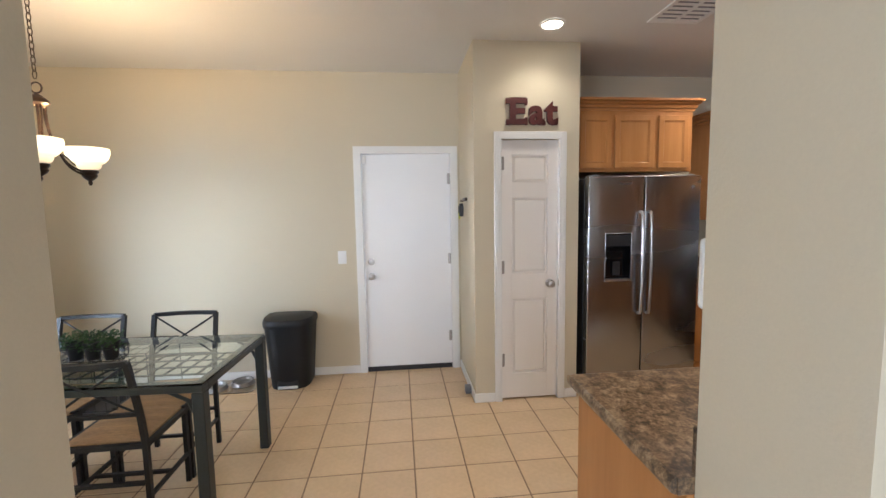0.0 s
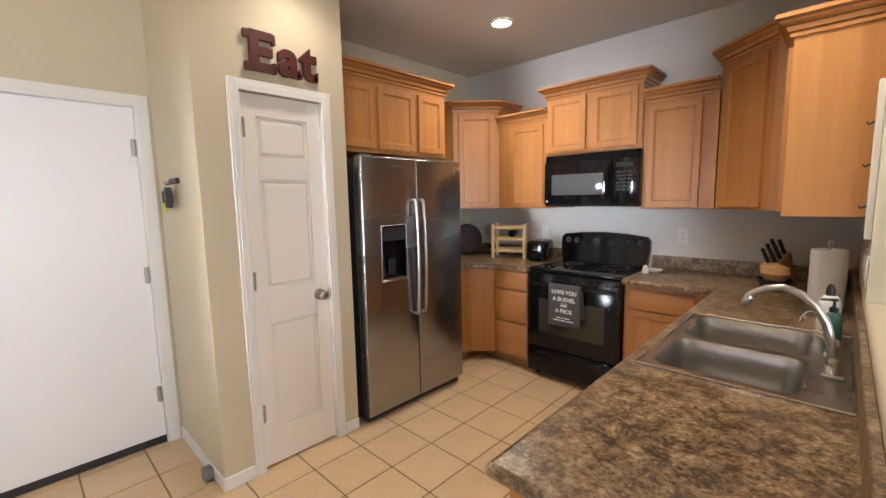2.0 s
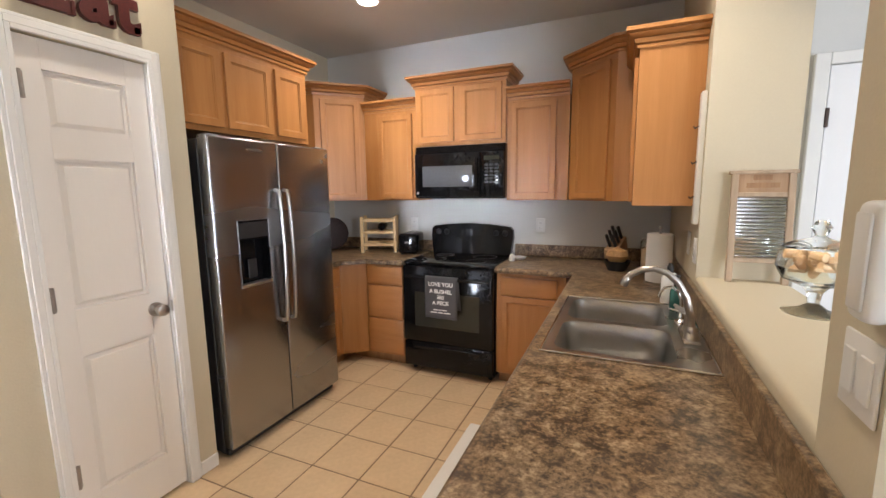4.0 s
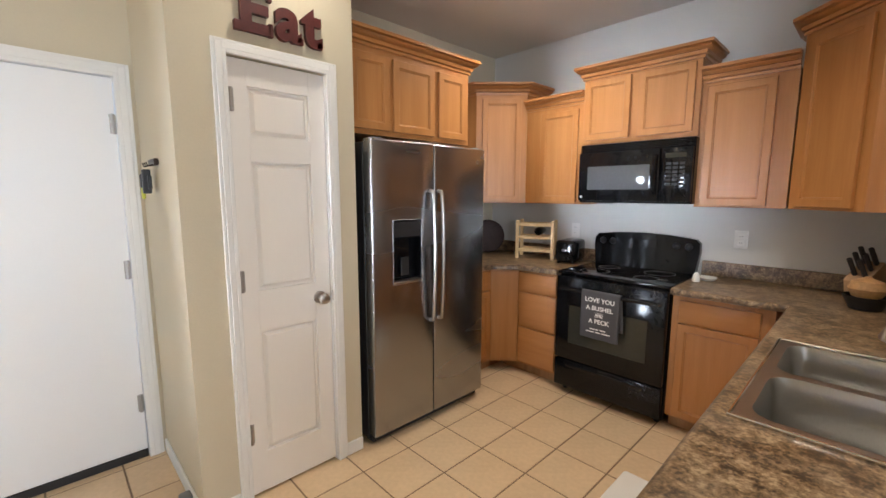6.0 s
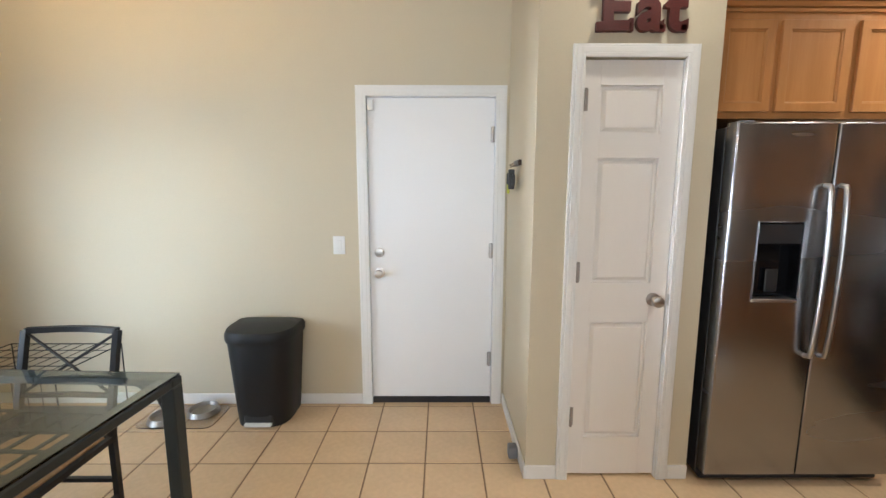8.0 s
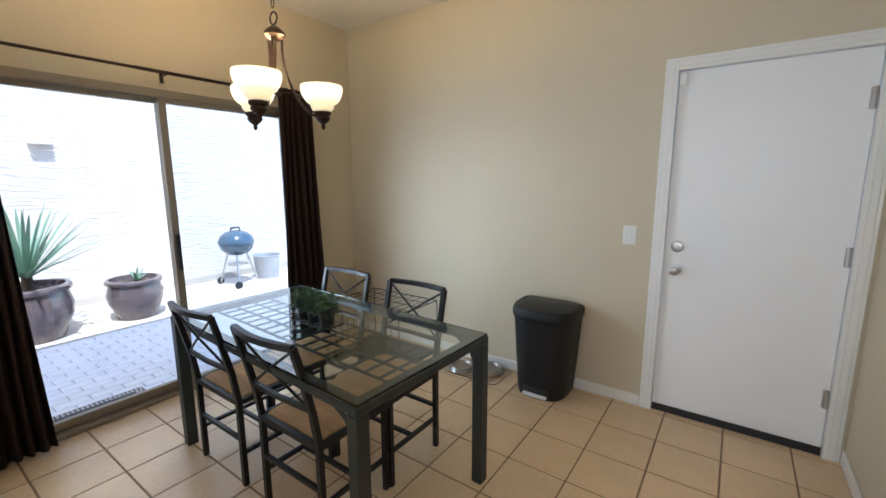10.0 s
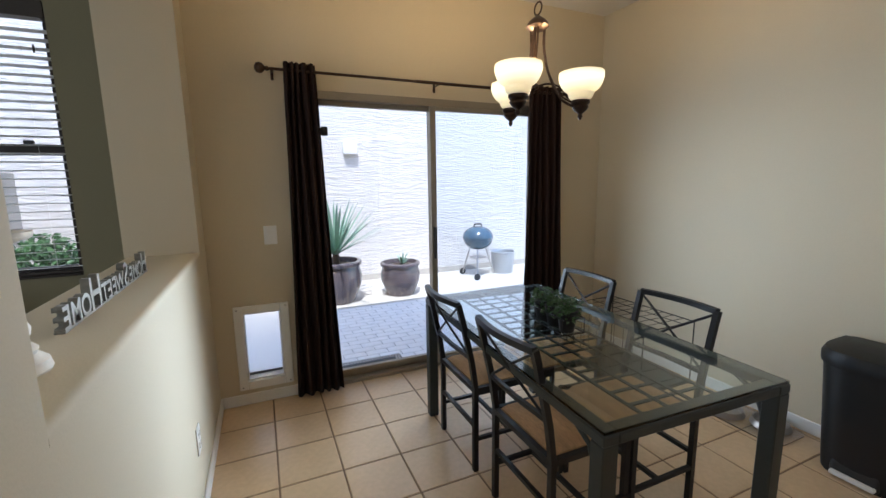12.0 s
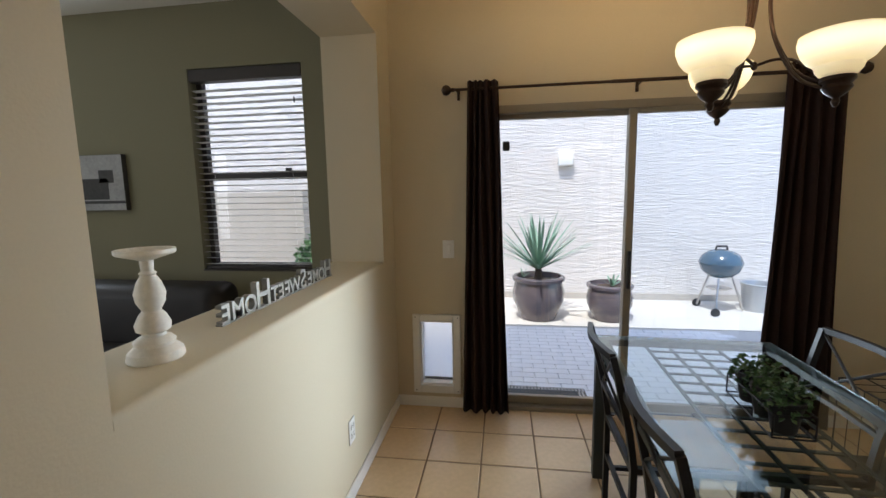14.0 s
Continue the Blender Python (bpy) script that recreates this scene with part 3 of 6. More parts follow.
part("alarm_sensor", box(B(), W - 0.05, 1.775, 1.74, W - 0.03, 1.82, 1.80, 0.008, 2), BLACK_MATTE, s, "small dark sensor stuck to the glass")

p = thing("pet_door", pose(0, 0, 0), "white framed pet door with a cloudy flap", "pet door")
p["kind"] = "structure"
bm = B()
for a in ((1.165, 0.105, PW0 + 0.012, 0.665), (PW1 - 0.012, 0.105, 1.495, 0.665), (PW0 + 0.012, 0.105, PW1 - 0.012, PZ0 + 0.012), (PW0 + 0.012, PZ1 - 0.012, PW1 - 0.012, 0.665)):
    box(bm, W, a[0], a[1], W + 0.022, a[2], a[3], 0.004)
part("frame", bm, WHITE_PLASTIC, p)
bm = B()
for a in ((PW0, PZ0, PW0 + 0.02, PZ1), (PW1 - 0.02, PZ0, PW1, PZ1), (PW0 + 0.02, PZ0, PW1 - 0.02, PZ0 + 0.02), (PW0 + 0.02, PZ1 - 0.02, PW1 - 0.02, PZ1)):
    box(bm, W - 0.15, a[0], a[1], W, a[2], a[3])
part("tunnel", bm, WHITE_PLASTIC, p)
f = part("flap", box(B(), W - 0.075, PW0 + 0.022, PZ0 + 0.03, W - 0.07, PW1 - 0.022, PZ1 - 0.021), PET_FLAP, p, "cloudy vinyl flap")
f.visible_shadow = False
part("magnet_bar", box(B(), W - 0.08, PW0 + 0.022, PZ0 + 0.021, W - 0.066, PW1 - 0.022, PZ0 + 0.035, 0.002), GREY_PLASTIC, p)
for y in (1.185, 1.475):
    for z in (0.125, 0.645):
        part("screw", lathe(B(), ((0.005, 0), (0.004, 0.002)), 8, (W + 0.0215, y, z), tilt=Matrix.Rotation(radians(90), 3, "Y")), GREY_PLASTIC, p)

w = thing("window_1", pose(0, 0, 0), "dark-framed sash window with white horizontal blinds", "window")
w["kind"] = "structure"
bm = B()
for a in ((WY0, WZ0, WY0 + 0.04, WZ1), (WY1 - 0.04, WZ0, WY1, WZ1), (WY0 + 0.04, WZ0, WY1 - 0.04, WZ0 + 0.045), (WY0 + 0.04, WZ1 - 0.04, WY1 - 0.04, WZ1), (WY0 + 0.04, 1.60, WY1 - 0.04, 1.65)):
    box(bm, W - 0.13, a[0], a[1], W - 0.08, a[2], a[3], 0.002)
part("window_frame", bm, DARK_FRAME, w)
pn = part("pane", box(B(), W - 0.108, WY0 + 0.04, WZ0 + 0.045, W - 0.104, WY1 - 0.04, WZ1 - 0.04), PANE, w)
pn.visible_shadow = False
part("window_sill", box(B(), W - 0.08, WY0, WZ0, W + 0.01, WY1, WZ0 + 0.012, 0.003), DARK_FRAME, w)
part("sash_lock", box(B(), W - 0.08, 0.27, 1.652, W - 0.055, 0.31, 1.675, 0.003), BLACK_MATTE, w)

bl = thing("window_blind", pose(0, 0, 0), "white horizontal slat blind lowered with slats open", "blind")
part("headrail", box(B(), W - 0.075, WY0 + 0.004, WZ1 - 0.085, W - 0.002, WY1 - 0.004, WZ1 - 0.004, 0.003), DARK_FRAME, bl, "dark brown valance")
slat = finish("slat", prism(B(), ((-0.025, -0.0), (-0.012, 0.003), (0.012, 0.003), (0.025, 0.0), (0.012, 0.0012), (-0.012, 0.0012)), WY0 + 0.008, WY1 - 0.008), BLIND)
z = WZ0 + 0.045
while z < WZ1 - 0.10:
    o = new("slat", slat)
    o.parent = bl
    o.matrix_local = Matrix.Translation((W - 0.04, 0, z)) @ Matrix(((1, 0, 0, 0), (0, 0, 1, 0), (0, 1, 0, 0), (0, 0, 0, 1))) @ pose(0, 0, 0, 0, 0, 6)
    z += 0.0435
part("bottom_rail", box(B(), W - 0.064, WY0 + 0.006, WZ0 + 0.014, W - 0.016, WY1 - 0.006, WZ0 + 0.032, 0.003), DARK_FRAME, bl)
for y in (WY0 + 0.12, WY1 - 0.12):
    part("cord", tube(B(), ((W - 0.04, y, WZ0 + 0.03), (W - 0.04, y, WZ1 - 0.09)), 0.0012, 5), BLIND, bl)
part("pull", lathe(B(), ((0.004, 0), (0.007, 0.02), (0.004, 0.04)), 8, (W - 0.008, 0.39, 2.10)), DARK_FRAME, bl)

# unseen window added on the solid rear wall, to go with the fill lamp
w2 = thing("window_2", pose(0.3, SOUTH, 1.5), "added unseen white-framed window on the rear living room wall", "window")
w2["kind"] = "structure"
bm = B()
for a in ((-1.06, -0.81, -1.0, 0.81), (1.0, -0.81, 1.06, 0.81), (-1.0, -0.81, 1.0, -0.75), (-1.0, 0.75, 1.0, 0.81), (-0.02, -0.75, 0.02, 0.75)):
    box(bm, a[0], 0.001, a[1], a[2], 0.05, a[3], 0.003)
part("window_frame", bm, TRIM, w2)
part("pane", box(B(), -1.0, 0.01, -0.75, 1.0, 0.016, 0.75), PANE, w2)

# hall door beyond the bar
hd = thing("door_3", pose(2.9, 0, 0), "white panelled hall door with dark hinges", "door")
hd["kind"] = "structure"
bm = B()
m = pose(0, 0, 0, 0, 0, -90)
panel_leaf(bm, -0.50, 0.26, 0.012, 2.04, -0.02, ((0.2, 0.85), (1.0, 1.62), (1.72, 1.93)), rim=0.11)
bmesh.ops.transform(bm, matrix=m, verts=bm.verts[:])
part("leaf", bm, DOOR, hd, angle=12)
bm = B()
box(bm, -0.03, 0.505, 0, 0, 0.565, 2.10, 0.004)
box(bm, -0.03, -0.32, 0, 0, -0.265, 2.10, 0.004)
box(bm, -0.03, -0.265, 2.045, 0, 0.505, 2.10, 0.004)
part("casing", bm, TRIM, hd)
for z in (0.28, 1.03, 1.80):
    part("hinge", box(B(), -0.034, 0.492, z - 0.045, -0.02, 0.508, z + 0.045, 0.002), BRONZE, hd, "dark hinge")

# ---- kitchen cabinets ----
def shaker(bm, w, h, t=0.019, rim=0.055):
    """A recessed-panel door in its own plane: x across, z up, facing -y."""
    box(bm, 0, -t, 0, w, 0, h)
    bmesh.ops.bevel(bm, geom=bm.edges[:], offset=0.002, segments=1, affect="EDGES")
    f = min(bm.faces, key=lambda q: q.calc_center_median().y)
    bmesh.ops.inset_individual(bm, faces=[f], thickness=rim, depth=0)
    bmesh.ops.inset_individual(bm, faces=[f], thickness=0.006, depth=-0.005)
    bmesh.ops.inset_individual(bm, faces=[f], thickness=0.006, depth=0)
    bmesh.ops.inset_individual(bm, faces=[f], thickness=0.003, depth=-0.005)
    return bm


CROWN = ((0, 0), (0.011, 0.0), (0.013, 0.014), (0.006, 0.018), (0.021, 0.022), (0.028, 0.040), (0.020, 0.044), (0.040, 0.051), (0.051, 0.062), (0.043, 0.067), (0.062, 0.072), (0.062, 0.09), (0, 0.09))


def cabinet(name, m, w, d, h, doors, label, crown=None, z0=0.0, mx=MAPLE_X):
    """A cabinet whose front lies at y=0, x across, body behind; doors: (x, z, w, h, kind)."""
    c = thing(name, m, label, "cabinet")
    part("body", box(B(), 0, 0.0, z0, w, d, h, 0.001), MAPLE, c)
    for x, z, dw, dh, kind in doors:
        if kind == "door":
            part("door", shaker(B(), dw, dh), MAPLE, c, angle=12).matrix_local = Matrix.Translation((x, -0.001, z))
        else:
            part("drawer_front", box(B(), x, -0.02, z, x + dw, -0.001, z + dh, 0.004, 2), mx, c)
    if crown:
        bm = sweep_profile(B(), crown, [(o, h - 0.012 + u) for o, u in CROWN])
        part("crown", bm, mx, c, "stepped crown moulding")
    return c


UB = 1.393
# over the fridge
cabinet("upper_cabinet", pose(1.70, 3.50, 0), 1.0, N - 3.50, 2.315, ((0.03, 1.845, 0.265, 0.42, "door"), (0.325, 1.845, 0.335, 0.42, "door"), (0.70, 1.845, 0.26, 0.42, "door")),
        "honey maple cabinet with three doors over the fridge", ((0.0, 0.0), (1.0, 0.0), (1.0, 0.3)), z0=1.815)
# over the microwave: proud of its neighbours
def east(x, y):
    """Front plane of an east-wall unit: local x runs south from y, the front faces west."""
    return pose(x, y, 0, 0, 0, -90)
cabinet("upper_cabinet", east(3.41, 2.985), 0.765, E - 3.41, 2.305, ((0.018, 1.862, 0.325, 0.415, "door"), (0.40, 1.862, 0.335, 0.415, "door")),
        "honey maple cabinet with two doors above the microwave", ((0.0, 0.3), (0.0, 0.0), (0.765, 0.0), (0.765, 0.3)), z0=1.832)
cabinet("upper_cabinet", east(3.44, 3.507), 0.52, E - 3.44, 2.155, ((0.148, UB + 0.015, 0.325, 0.70, "door"),),
        "honey maple single-door wall cabinet beside the microwave cabinet", ((0.0, 0.0), (0.52, 0.0)), z0=UB)
cabinet("upper_cabinet", east(3.44, 2.219), 0.46, E - 3.44, 2.155, ((0.034, UB + 0.012, 0.335, 0.715, "door"),),
        "honey maple single-door wall cabinet beside the microwave cabinet", ((0.0, 0.0), (0.46, 0.0)), z0=UB)


def corner_upper(cx, cy, sy, top, label):
    """A diagonal corner unit; sy is the way along the wall from the corner."""
    leg, dp = (0.61, 0.31) if sy < 0 else (0.70, 0.395)
    wx = 0.61
    a = Vector((cx - wx, cy + sy * dp))
    b = Vector((cx - 0.31, cy + sy * leg))
    poly = [(cx, cy), (cx - wx, cy), tuple(a), tuple(b), (cx, cy + sy * leg)]
    c = thing("corner_cabinet", pose(0, 0, 0), label, "cabinet")
    part("body", prism(B(), poly, UB, top), MAPLE, c)
    l, r = (a, b) if sy < 0 else (b, a)
    d = (r - l).normalized()
    ang = math.degrees(math.atan2(d.y, d.x))
    w = (r - l).length
    part("door", shaker(B(), w - 0.10, top - UB - 0.06), MAPLE, c, angle=12).matrix_local = pose(l.x + d.x * 0.05, l.y + d.y * 0.05, UB + 0.015, 0, 0, ang) @ Matrix.Translation((0, -0.001, 0))
    path = [(cx - wx, cy), tuple(a), tuple(b), (cx, cy + sy * leg)]
    if sy > 0:
        path = path[::-1]
    part("crown", sweep_profile(B(), path, [(o, top - 0.012 + u) for o, u in CROWN]), MAPLE_X, c, "stepped crown moulding")
    return c


corner_upper(E, N, -1, 2.30, "honey maple diagonal corner wall cabinet")
corner_upper(E, S, 1, 2.318, "tall honey maple diagonal corner wall cabinet by the bar")
cabinet("upper_cabinet", pose(3.139, S + 0.285, 0, 0, 0, 180), 0.579, 0.284, 2.15, ((0.03, UB + 0.015, 0.52, 0.70, "door"),),
        "honey maple wall cabinet with a plain end panel by the bar", ((0.0, 0.0), (0.579, 0.0), (0.579, 0.284)), z0=UB - 0.005)

# base units
FX = 3.175
cabinet("base_cabinet", east(FX, 3.36), 0.365, E - FX, 0.872, ((0.012, 0.705, 0.34, 0.15, "drawer"), (0.012, 0.415, 0.34, 0.275, "drawer"), (0.012, 0.115, 0.34, 0.285, "drawer")),
        "honey maple base cabinet with three drawers", z0=0.09, mx=MAPLE_X)
cabinet("base_cabinet", pose(2.665, 3.53, 0), 0.36, N - 3.53, 0.872, ((0.02, 0.705, 0.31, 0.15, "drawer"), (0.02, 0.115, 0.31, 0.575, "door")),
        "honey maple base cabinet beside the fridge", z0=0.09)
c = thing("corner_base_cabinet", pose(0, 0, 0), "honey maple corner base filler between two cabinets", "cabinet")
part("body", prism(B(), ((3.026, 3.53), (3.174, 3.362), (E, 3.362), (E, N), (3.026, N)), 0.09, 0.872), MAPLE, c)
part("filler_panel", prism(B(), ((3.030, 3.522), (3.168, 3.366), (3.165, 3.363), (3.027, 3.519)), 0.115, 0.855), MAPLE, c)
cabinet("base_cabinet", east(FX, 2.217), 0.50, E - FX, 0.872, ((0.04, 0.705, 0.40, 0.135, "drawer"), (0.04, 0.105, 0.40, 0.59, "door")),
        "honey maple base cabinet with a drawer over a door", z0=0.09)
PY = 1.615
for x0, wd, lab in ((0.93, 0.61, "honey maple peninsula base cabinet"), (1.55, 0.92, "honey maple sink base cabinet"), (2.48, 0.68, "honey maple peninsula corner base cabinet")):
    cabinet("base_cabinet", pose(x0 + wd, PY, 0, 0, 0, 180), wd, PY - S, 0.872 if x0 != 1.55 else 0.70,
            ((0.02, 0.115, wd / 2 - 0.03, 0.58, "door"), (wd / 2 + 0.01, 0.115, wd / 2 - 0.03, 0.58, "door")), lab, z0=0.09)
ep = single("end_panel", box(B(), 0.907, S + 0.002, 0.0, 0.928, PY + 0.012, 0.872, 0.002), MAPLE, "honey maple end panel of the peninsula", "panel")
bm = B()
box(bm, FX + 0.06, 3.0, 0.0, FX + 0.075, 3.55, 0.09)
box(bm, 2.67, 3.59, 0.0, FX + 0.06, 3.605, 0.09)
box(bm, FX + 0.06, 1.60, 0.0, FX + 0.075, 2.21, 0.09)
box(bm, 0.93, PY - 0.075, 0.0, FX + 0.06, PY - 0.06, 0.09)
structure("toe_kick", bm, BLOCKWOOD, "dark recessed toe kick boards", "toe kick")

# worktops with rolled front edge and upstand
CT, CB = 0.915, 0.874
SX0, SX1, SY0, SY1 = 1.655, 2.45, 1.075, 1.618


def worktop(bm, poly, bev=0.014):
    return prism(bm, poly, CB, CT, bev, 3)


bm = B()
# peninsula round the sink cut-out
for x0, y0, x1, y1 in ((0.885, S + 0.001, SX0 + 0.02, 1.652), (SX1 - 0.02, S + 0.001, 3.13, 1.652)):
    box(bm, x0, y0, CB, x1, y1, CT)
box(bm, SX0 + 0.02, S + 0.001, CB, SX1 - 0.02, SY0 + 0.02, CT)
box(bm, SX0 + 0.02, SY1 - 0.02, CB, SX1 - 0.02, 1.652, CT)
box(bm, 3.13, S + 0.001, CB, E - 0.001, 2.216, CT)
bmesh.ops.remove_doubles(bm, verts=bm.verts[:], dist=0.0005)
wt = thing("worktop", pose(0, 0, 0), "brown stone-patterned laminate peninsula worktop", "worktop")
part("top", bm, COUNTER, wt)
bm = B()
tube(bm, ((3.13, 2.216, 0.8945), (3.13, 1.652, 0.8945)), 0.0207, 12)
tube(bm, ((3.13, 1.652, 0.8945), (0.885, 1.652, 0.8945), (0.885, S + 0.005, 0.8945)), 0.0207, 12)
part("front_edge", bm, COUNTER, wt)
bm = B()
box(bm, 0.93, S + 0.001, CT, 3.72, S + 0.022, NZ0 - 0.035, 0.003)
box(bm, E - 0.022, S + 0.03, CT, E - 0.001, 2.216, CT + 0.10, 0.004)
part("upstand", bm, COUNTER, wt)
wt2 = thing("worktop", pose(0, 0, 0), "brown stone-patterned laminate worktop beside the stove", "worktop")
part("top", worktop(B(), ((2.66, 3.49), (3.0, 3.49), (3.13, 3.34), (3.13, 2.994), (E - 0.001, 2.994), (E - 0.001, N - 0.001), (2.66, N - 0.001))), COUNTER, wt2)
bm = B()
box(bm, E - 0.022, 2.994, CT, E - 0.001, N - 0.03, CT + 0.10, 0.004)
box(bm, 2.66, N - 0.022, CT, E - 0.03, N - 0.001, CT + 0.10, 0.004)
part("upstand", bm, COUNTER, wt2)

# ---- sink and tap ----
sk = thing("kitchen_sink", pose(0, 0, CT), "double-bowl stainless steel drop-in sink", "sink")
bm = B()
bowls = ((SX0 + 0.035, 1.185, 2.035, SY1 - 0.035), (2.075, 1.185, SX1 - 0.035, SY1 - 0.035))
xs = [SX0, bowls[0][0], bowls[0][2], bowls[1][0], bowls[1][2], SX1]
ys = [SY0, bowls[0][1], bowls[0][3], SY1]
for i in range(5):
    for j in range(3):
        if j == 1 and i in (1, 3):
            continue
        box(bm, xs[i], ys[j], 0.0, xs[i + 1], ys[j + 1], 0.006)
bmesh.ops.remove_doubles(bm, verts=bm.verts[:], dist=0.0005)
part("deck", bm, STEEL_SINK, sk)
bm = B()
tube(bm, ((SX0, SY0, 0.004), (SX1, SY0, 0.004), (SX1, SY1, 0.004), (SX0, SY1, 0.004), (SX0, SY0, 0.004)), 0.006, 8)
part("rim", bm, CHROME, sk)


def rounded(x0, y0, x1, y1, r, n=5):
    pts = []
    for cx, cy, a0 in ((x1 - r, y1 - r, 0), (x0 + r, y1 - r, 90), (x0 + r, y0 + r, 180), (x1 - r, y0 + r, 270)):
        for k in range(n + 1):
            a = radians(a0 + 90 * k / n)
            pts.append((cx + r * math.cos(a), cy + r * math.sin(a)))
    return pts


def rings(bm, loops, cap=True):
    rows = [[bm.verts.new((x, y, z)) for x, y in lp] for lp, z in loops]
    n = len(rows[0])
    for a, b in zip(rows, rows[1:]):
        for i in range(n):
            bm.faces.new((a[i], a[(i + 1) % n], b[(i + 1) % n], b[i]))
    if cap:
        bm.faces.new(rows[-1])
    return rows


for b in bowls:
    bm = B()
    x0, y0, x1, y1 = b
    loops = [(rounded(x0 - 0.004, y0 - 0.004, x1 + 0.004, y1 + 0.004, 0.008), 0.0065), (rounded(x0, y0, x1, y1, 0.06), 0.005), (rounded(x0 + 0.01, y0 + 0.01, x1 - 0.01, y1 - 0.01, 0.06), -0.03),
             (rounded(x0 + 0.018, y0 + 0.018, x1 - 0.018, y1 - 0.018, 0.06), -0.15), (rounded(x0 + 0.05, y0 + 0.05, x1 - 0.05, y1 - 0.05, 0.05), -0.175)]
    rings(bm, loops)
    bowl = part("bowl", bm, STEEL_SINK, sk)
    part("drain", lathe(B(), ((0.043, 0.0), (0.043, 0.004), (0.030, 0.004), (0.028, 0.001)), 20, ((x0 + x1) / 2, (y0 + y1) / 2, -0.176)), CHROME, bowl)

tp = thing("kitchen_tap", pose(1.925, 1.125, CT + 0.006), "brushed high-arc kitchen tap with two handles", "tap")
arc = [(0, 0, 0.02), (0, 0.008, 0.10), (0, 0.025, 0.165), (0, 0.052, 0.215), (0, 0.09, 0.250), (0, 0.135, 0.264), (0, 0.178, 0.256), (0, 0.208, 0.238), (0, 0.222, 0.222)]
part("spout", tube(B(), arc, [0.014, 0.0135, 0.013, 0.0125, 0.012, 0.012, 0.012, 0.012, 0.012], 12), NICKEL, tp)
part("nozzle", lathe(B(), ((0.012, 0), (0.016, 0.006), (0.0155, 0.032), (0.0125, 0.038)), 14, (0, 0.236, 0.192), tilt=Matrix.Rotation(radians(22), 3, "X")), NICKEL, tp)
part("base_plate", box(B(), -0.035, -0.028, 0.0, 0.145, 0.028, 0.012, 0.006, 2), NICKEL, tp)
part("collar", lathe(B(), ((0.026, 0.010), (0.024, 0.03), (0.019, 0.036), (0.021, 0.048), (0.016, 0.06)), 18), NICKEL, tp)
for sx in (0.065, 0.11):
    hpart = part("handle", lathe(B(), ((0.020, 0.010), (0.017, 0.02), (0.014, 0.03), (0.014, 0.075), (0.016, 0.08), (0.013, 0.088)), 18, (sx, 0, 0)), NICKEL, tp)
    part("lever", tube(B(), ((sx, 0, 0.08), (sx + 0.012, 0.05, 0.105)), [0.008, 0.005], 8), NICKEL, hpart)
# slim drinking-water tap beside it
wtap = thing("water_tap", pose(2.15, 1.135, CT + 0.006), "slim chrome gooseneck drinking-water tap beside the sink", "tap")
part("collar", lathe(B(), ((0.024, 0.0), (0.022, 0.012), (0.012, 0.02), (0.011, 0.05), (0.008, 0.055)), 16), CHROME, wtap)
part("spout", tube(B(), [(0, 0, 0.05), (0, 0.004, 0.10), (0, 0.016, 0.135), (0, 0.04, 0.152), (0, 0.066, 0.145), (0, 0.082, 0.122), (0, 0.085, 0.105)], 0.0058, 10), CHROME, wtap)
part("lever", tube(B(), ((0, 0.005, 0.048), (0.0, 0.05, 0.062)), [0.006, 0.004], 8), CHROME, wtap)

# ---- fridge ----
fr = thing("refrigerator", pose(1.715, 3.285, 0), "stainless steel side-by-side fridge with ice dispenser", "fridge")
FW, FD, FH = 0.925, 0.80, 1.768
part("body", box(B(), 0.0, 0.075, 0.03, FW, FD, FH - 0.015, 0.004), BLACK_MATTE, fr, "black cabinet sides")
part("grille", box(B(), 0.012, 0.05, 0.012, FW - 0.012, 0.12, 0.06, 0.003), BLACK_MATTE, fr)
SPLIT = 0.455


def fridge_door(x0, x1, hole=None):
    bm = B()
    if hole is None:
        box(bm, x0, 0.0, 0.065, x1, 0.07, FH, 0.010, 3)
        return bm
    hx0, hx1, hz0, hz1 = hole
    gx, gz = (x0, hx0, hx1, x1), (0.065, hz0, hz1, FH)
    vs = [[bm.verts.new((x, 0.0, z)) for z in gz] for x in gx]
    fs = [bm.faces.new((vs[i][j], vs[i + 1][j], vs[i + 1][j + 1], vs[i][j + 1])) for i in range(3) for j in range(3) if (i, j) != (1, 1)]
    ext = bmesh.ops.extrude_face_region(bm, geom=fs, use_keep_orig=True)["geom"]
    bmesh.ops.translate(bm, vec=(0, 0.07, 0), verts=[q for q in ext if isinstance(q, bmesh.types.BMVert)])
    bmesh.ops.recalc_face_normals(bm, faces=bm.faces[:])

    def rim(e):
        a, b = (v.co for v in e.verts)
        side = any(abs(a.x - q) < 1e-5 and abs(b.x - q) < 1e-5 for q in (x0, x1))
        cap = any(abs(a.z - q) < 1e-5 and abs(b.z - q) < 1e-5 for q in (0.065, FH))
        return (side or cap) and a.y < 1e-5 and b.y < 1e-5
    bmesh.ops.bevel(bm, geom=[e for e in bm.edges if rim(e)], offset=0.010, segments=3, affect="EDGES", profile=0.5)
    return bm


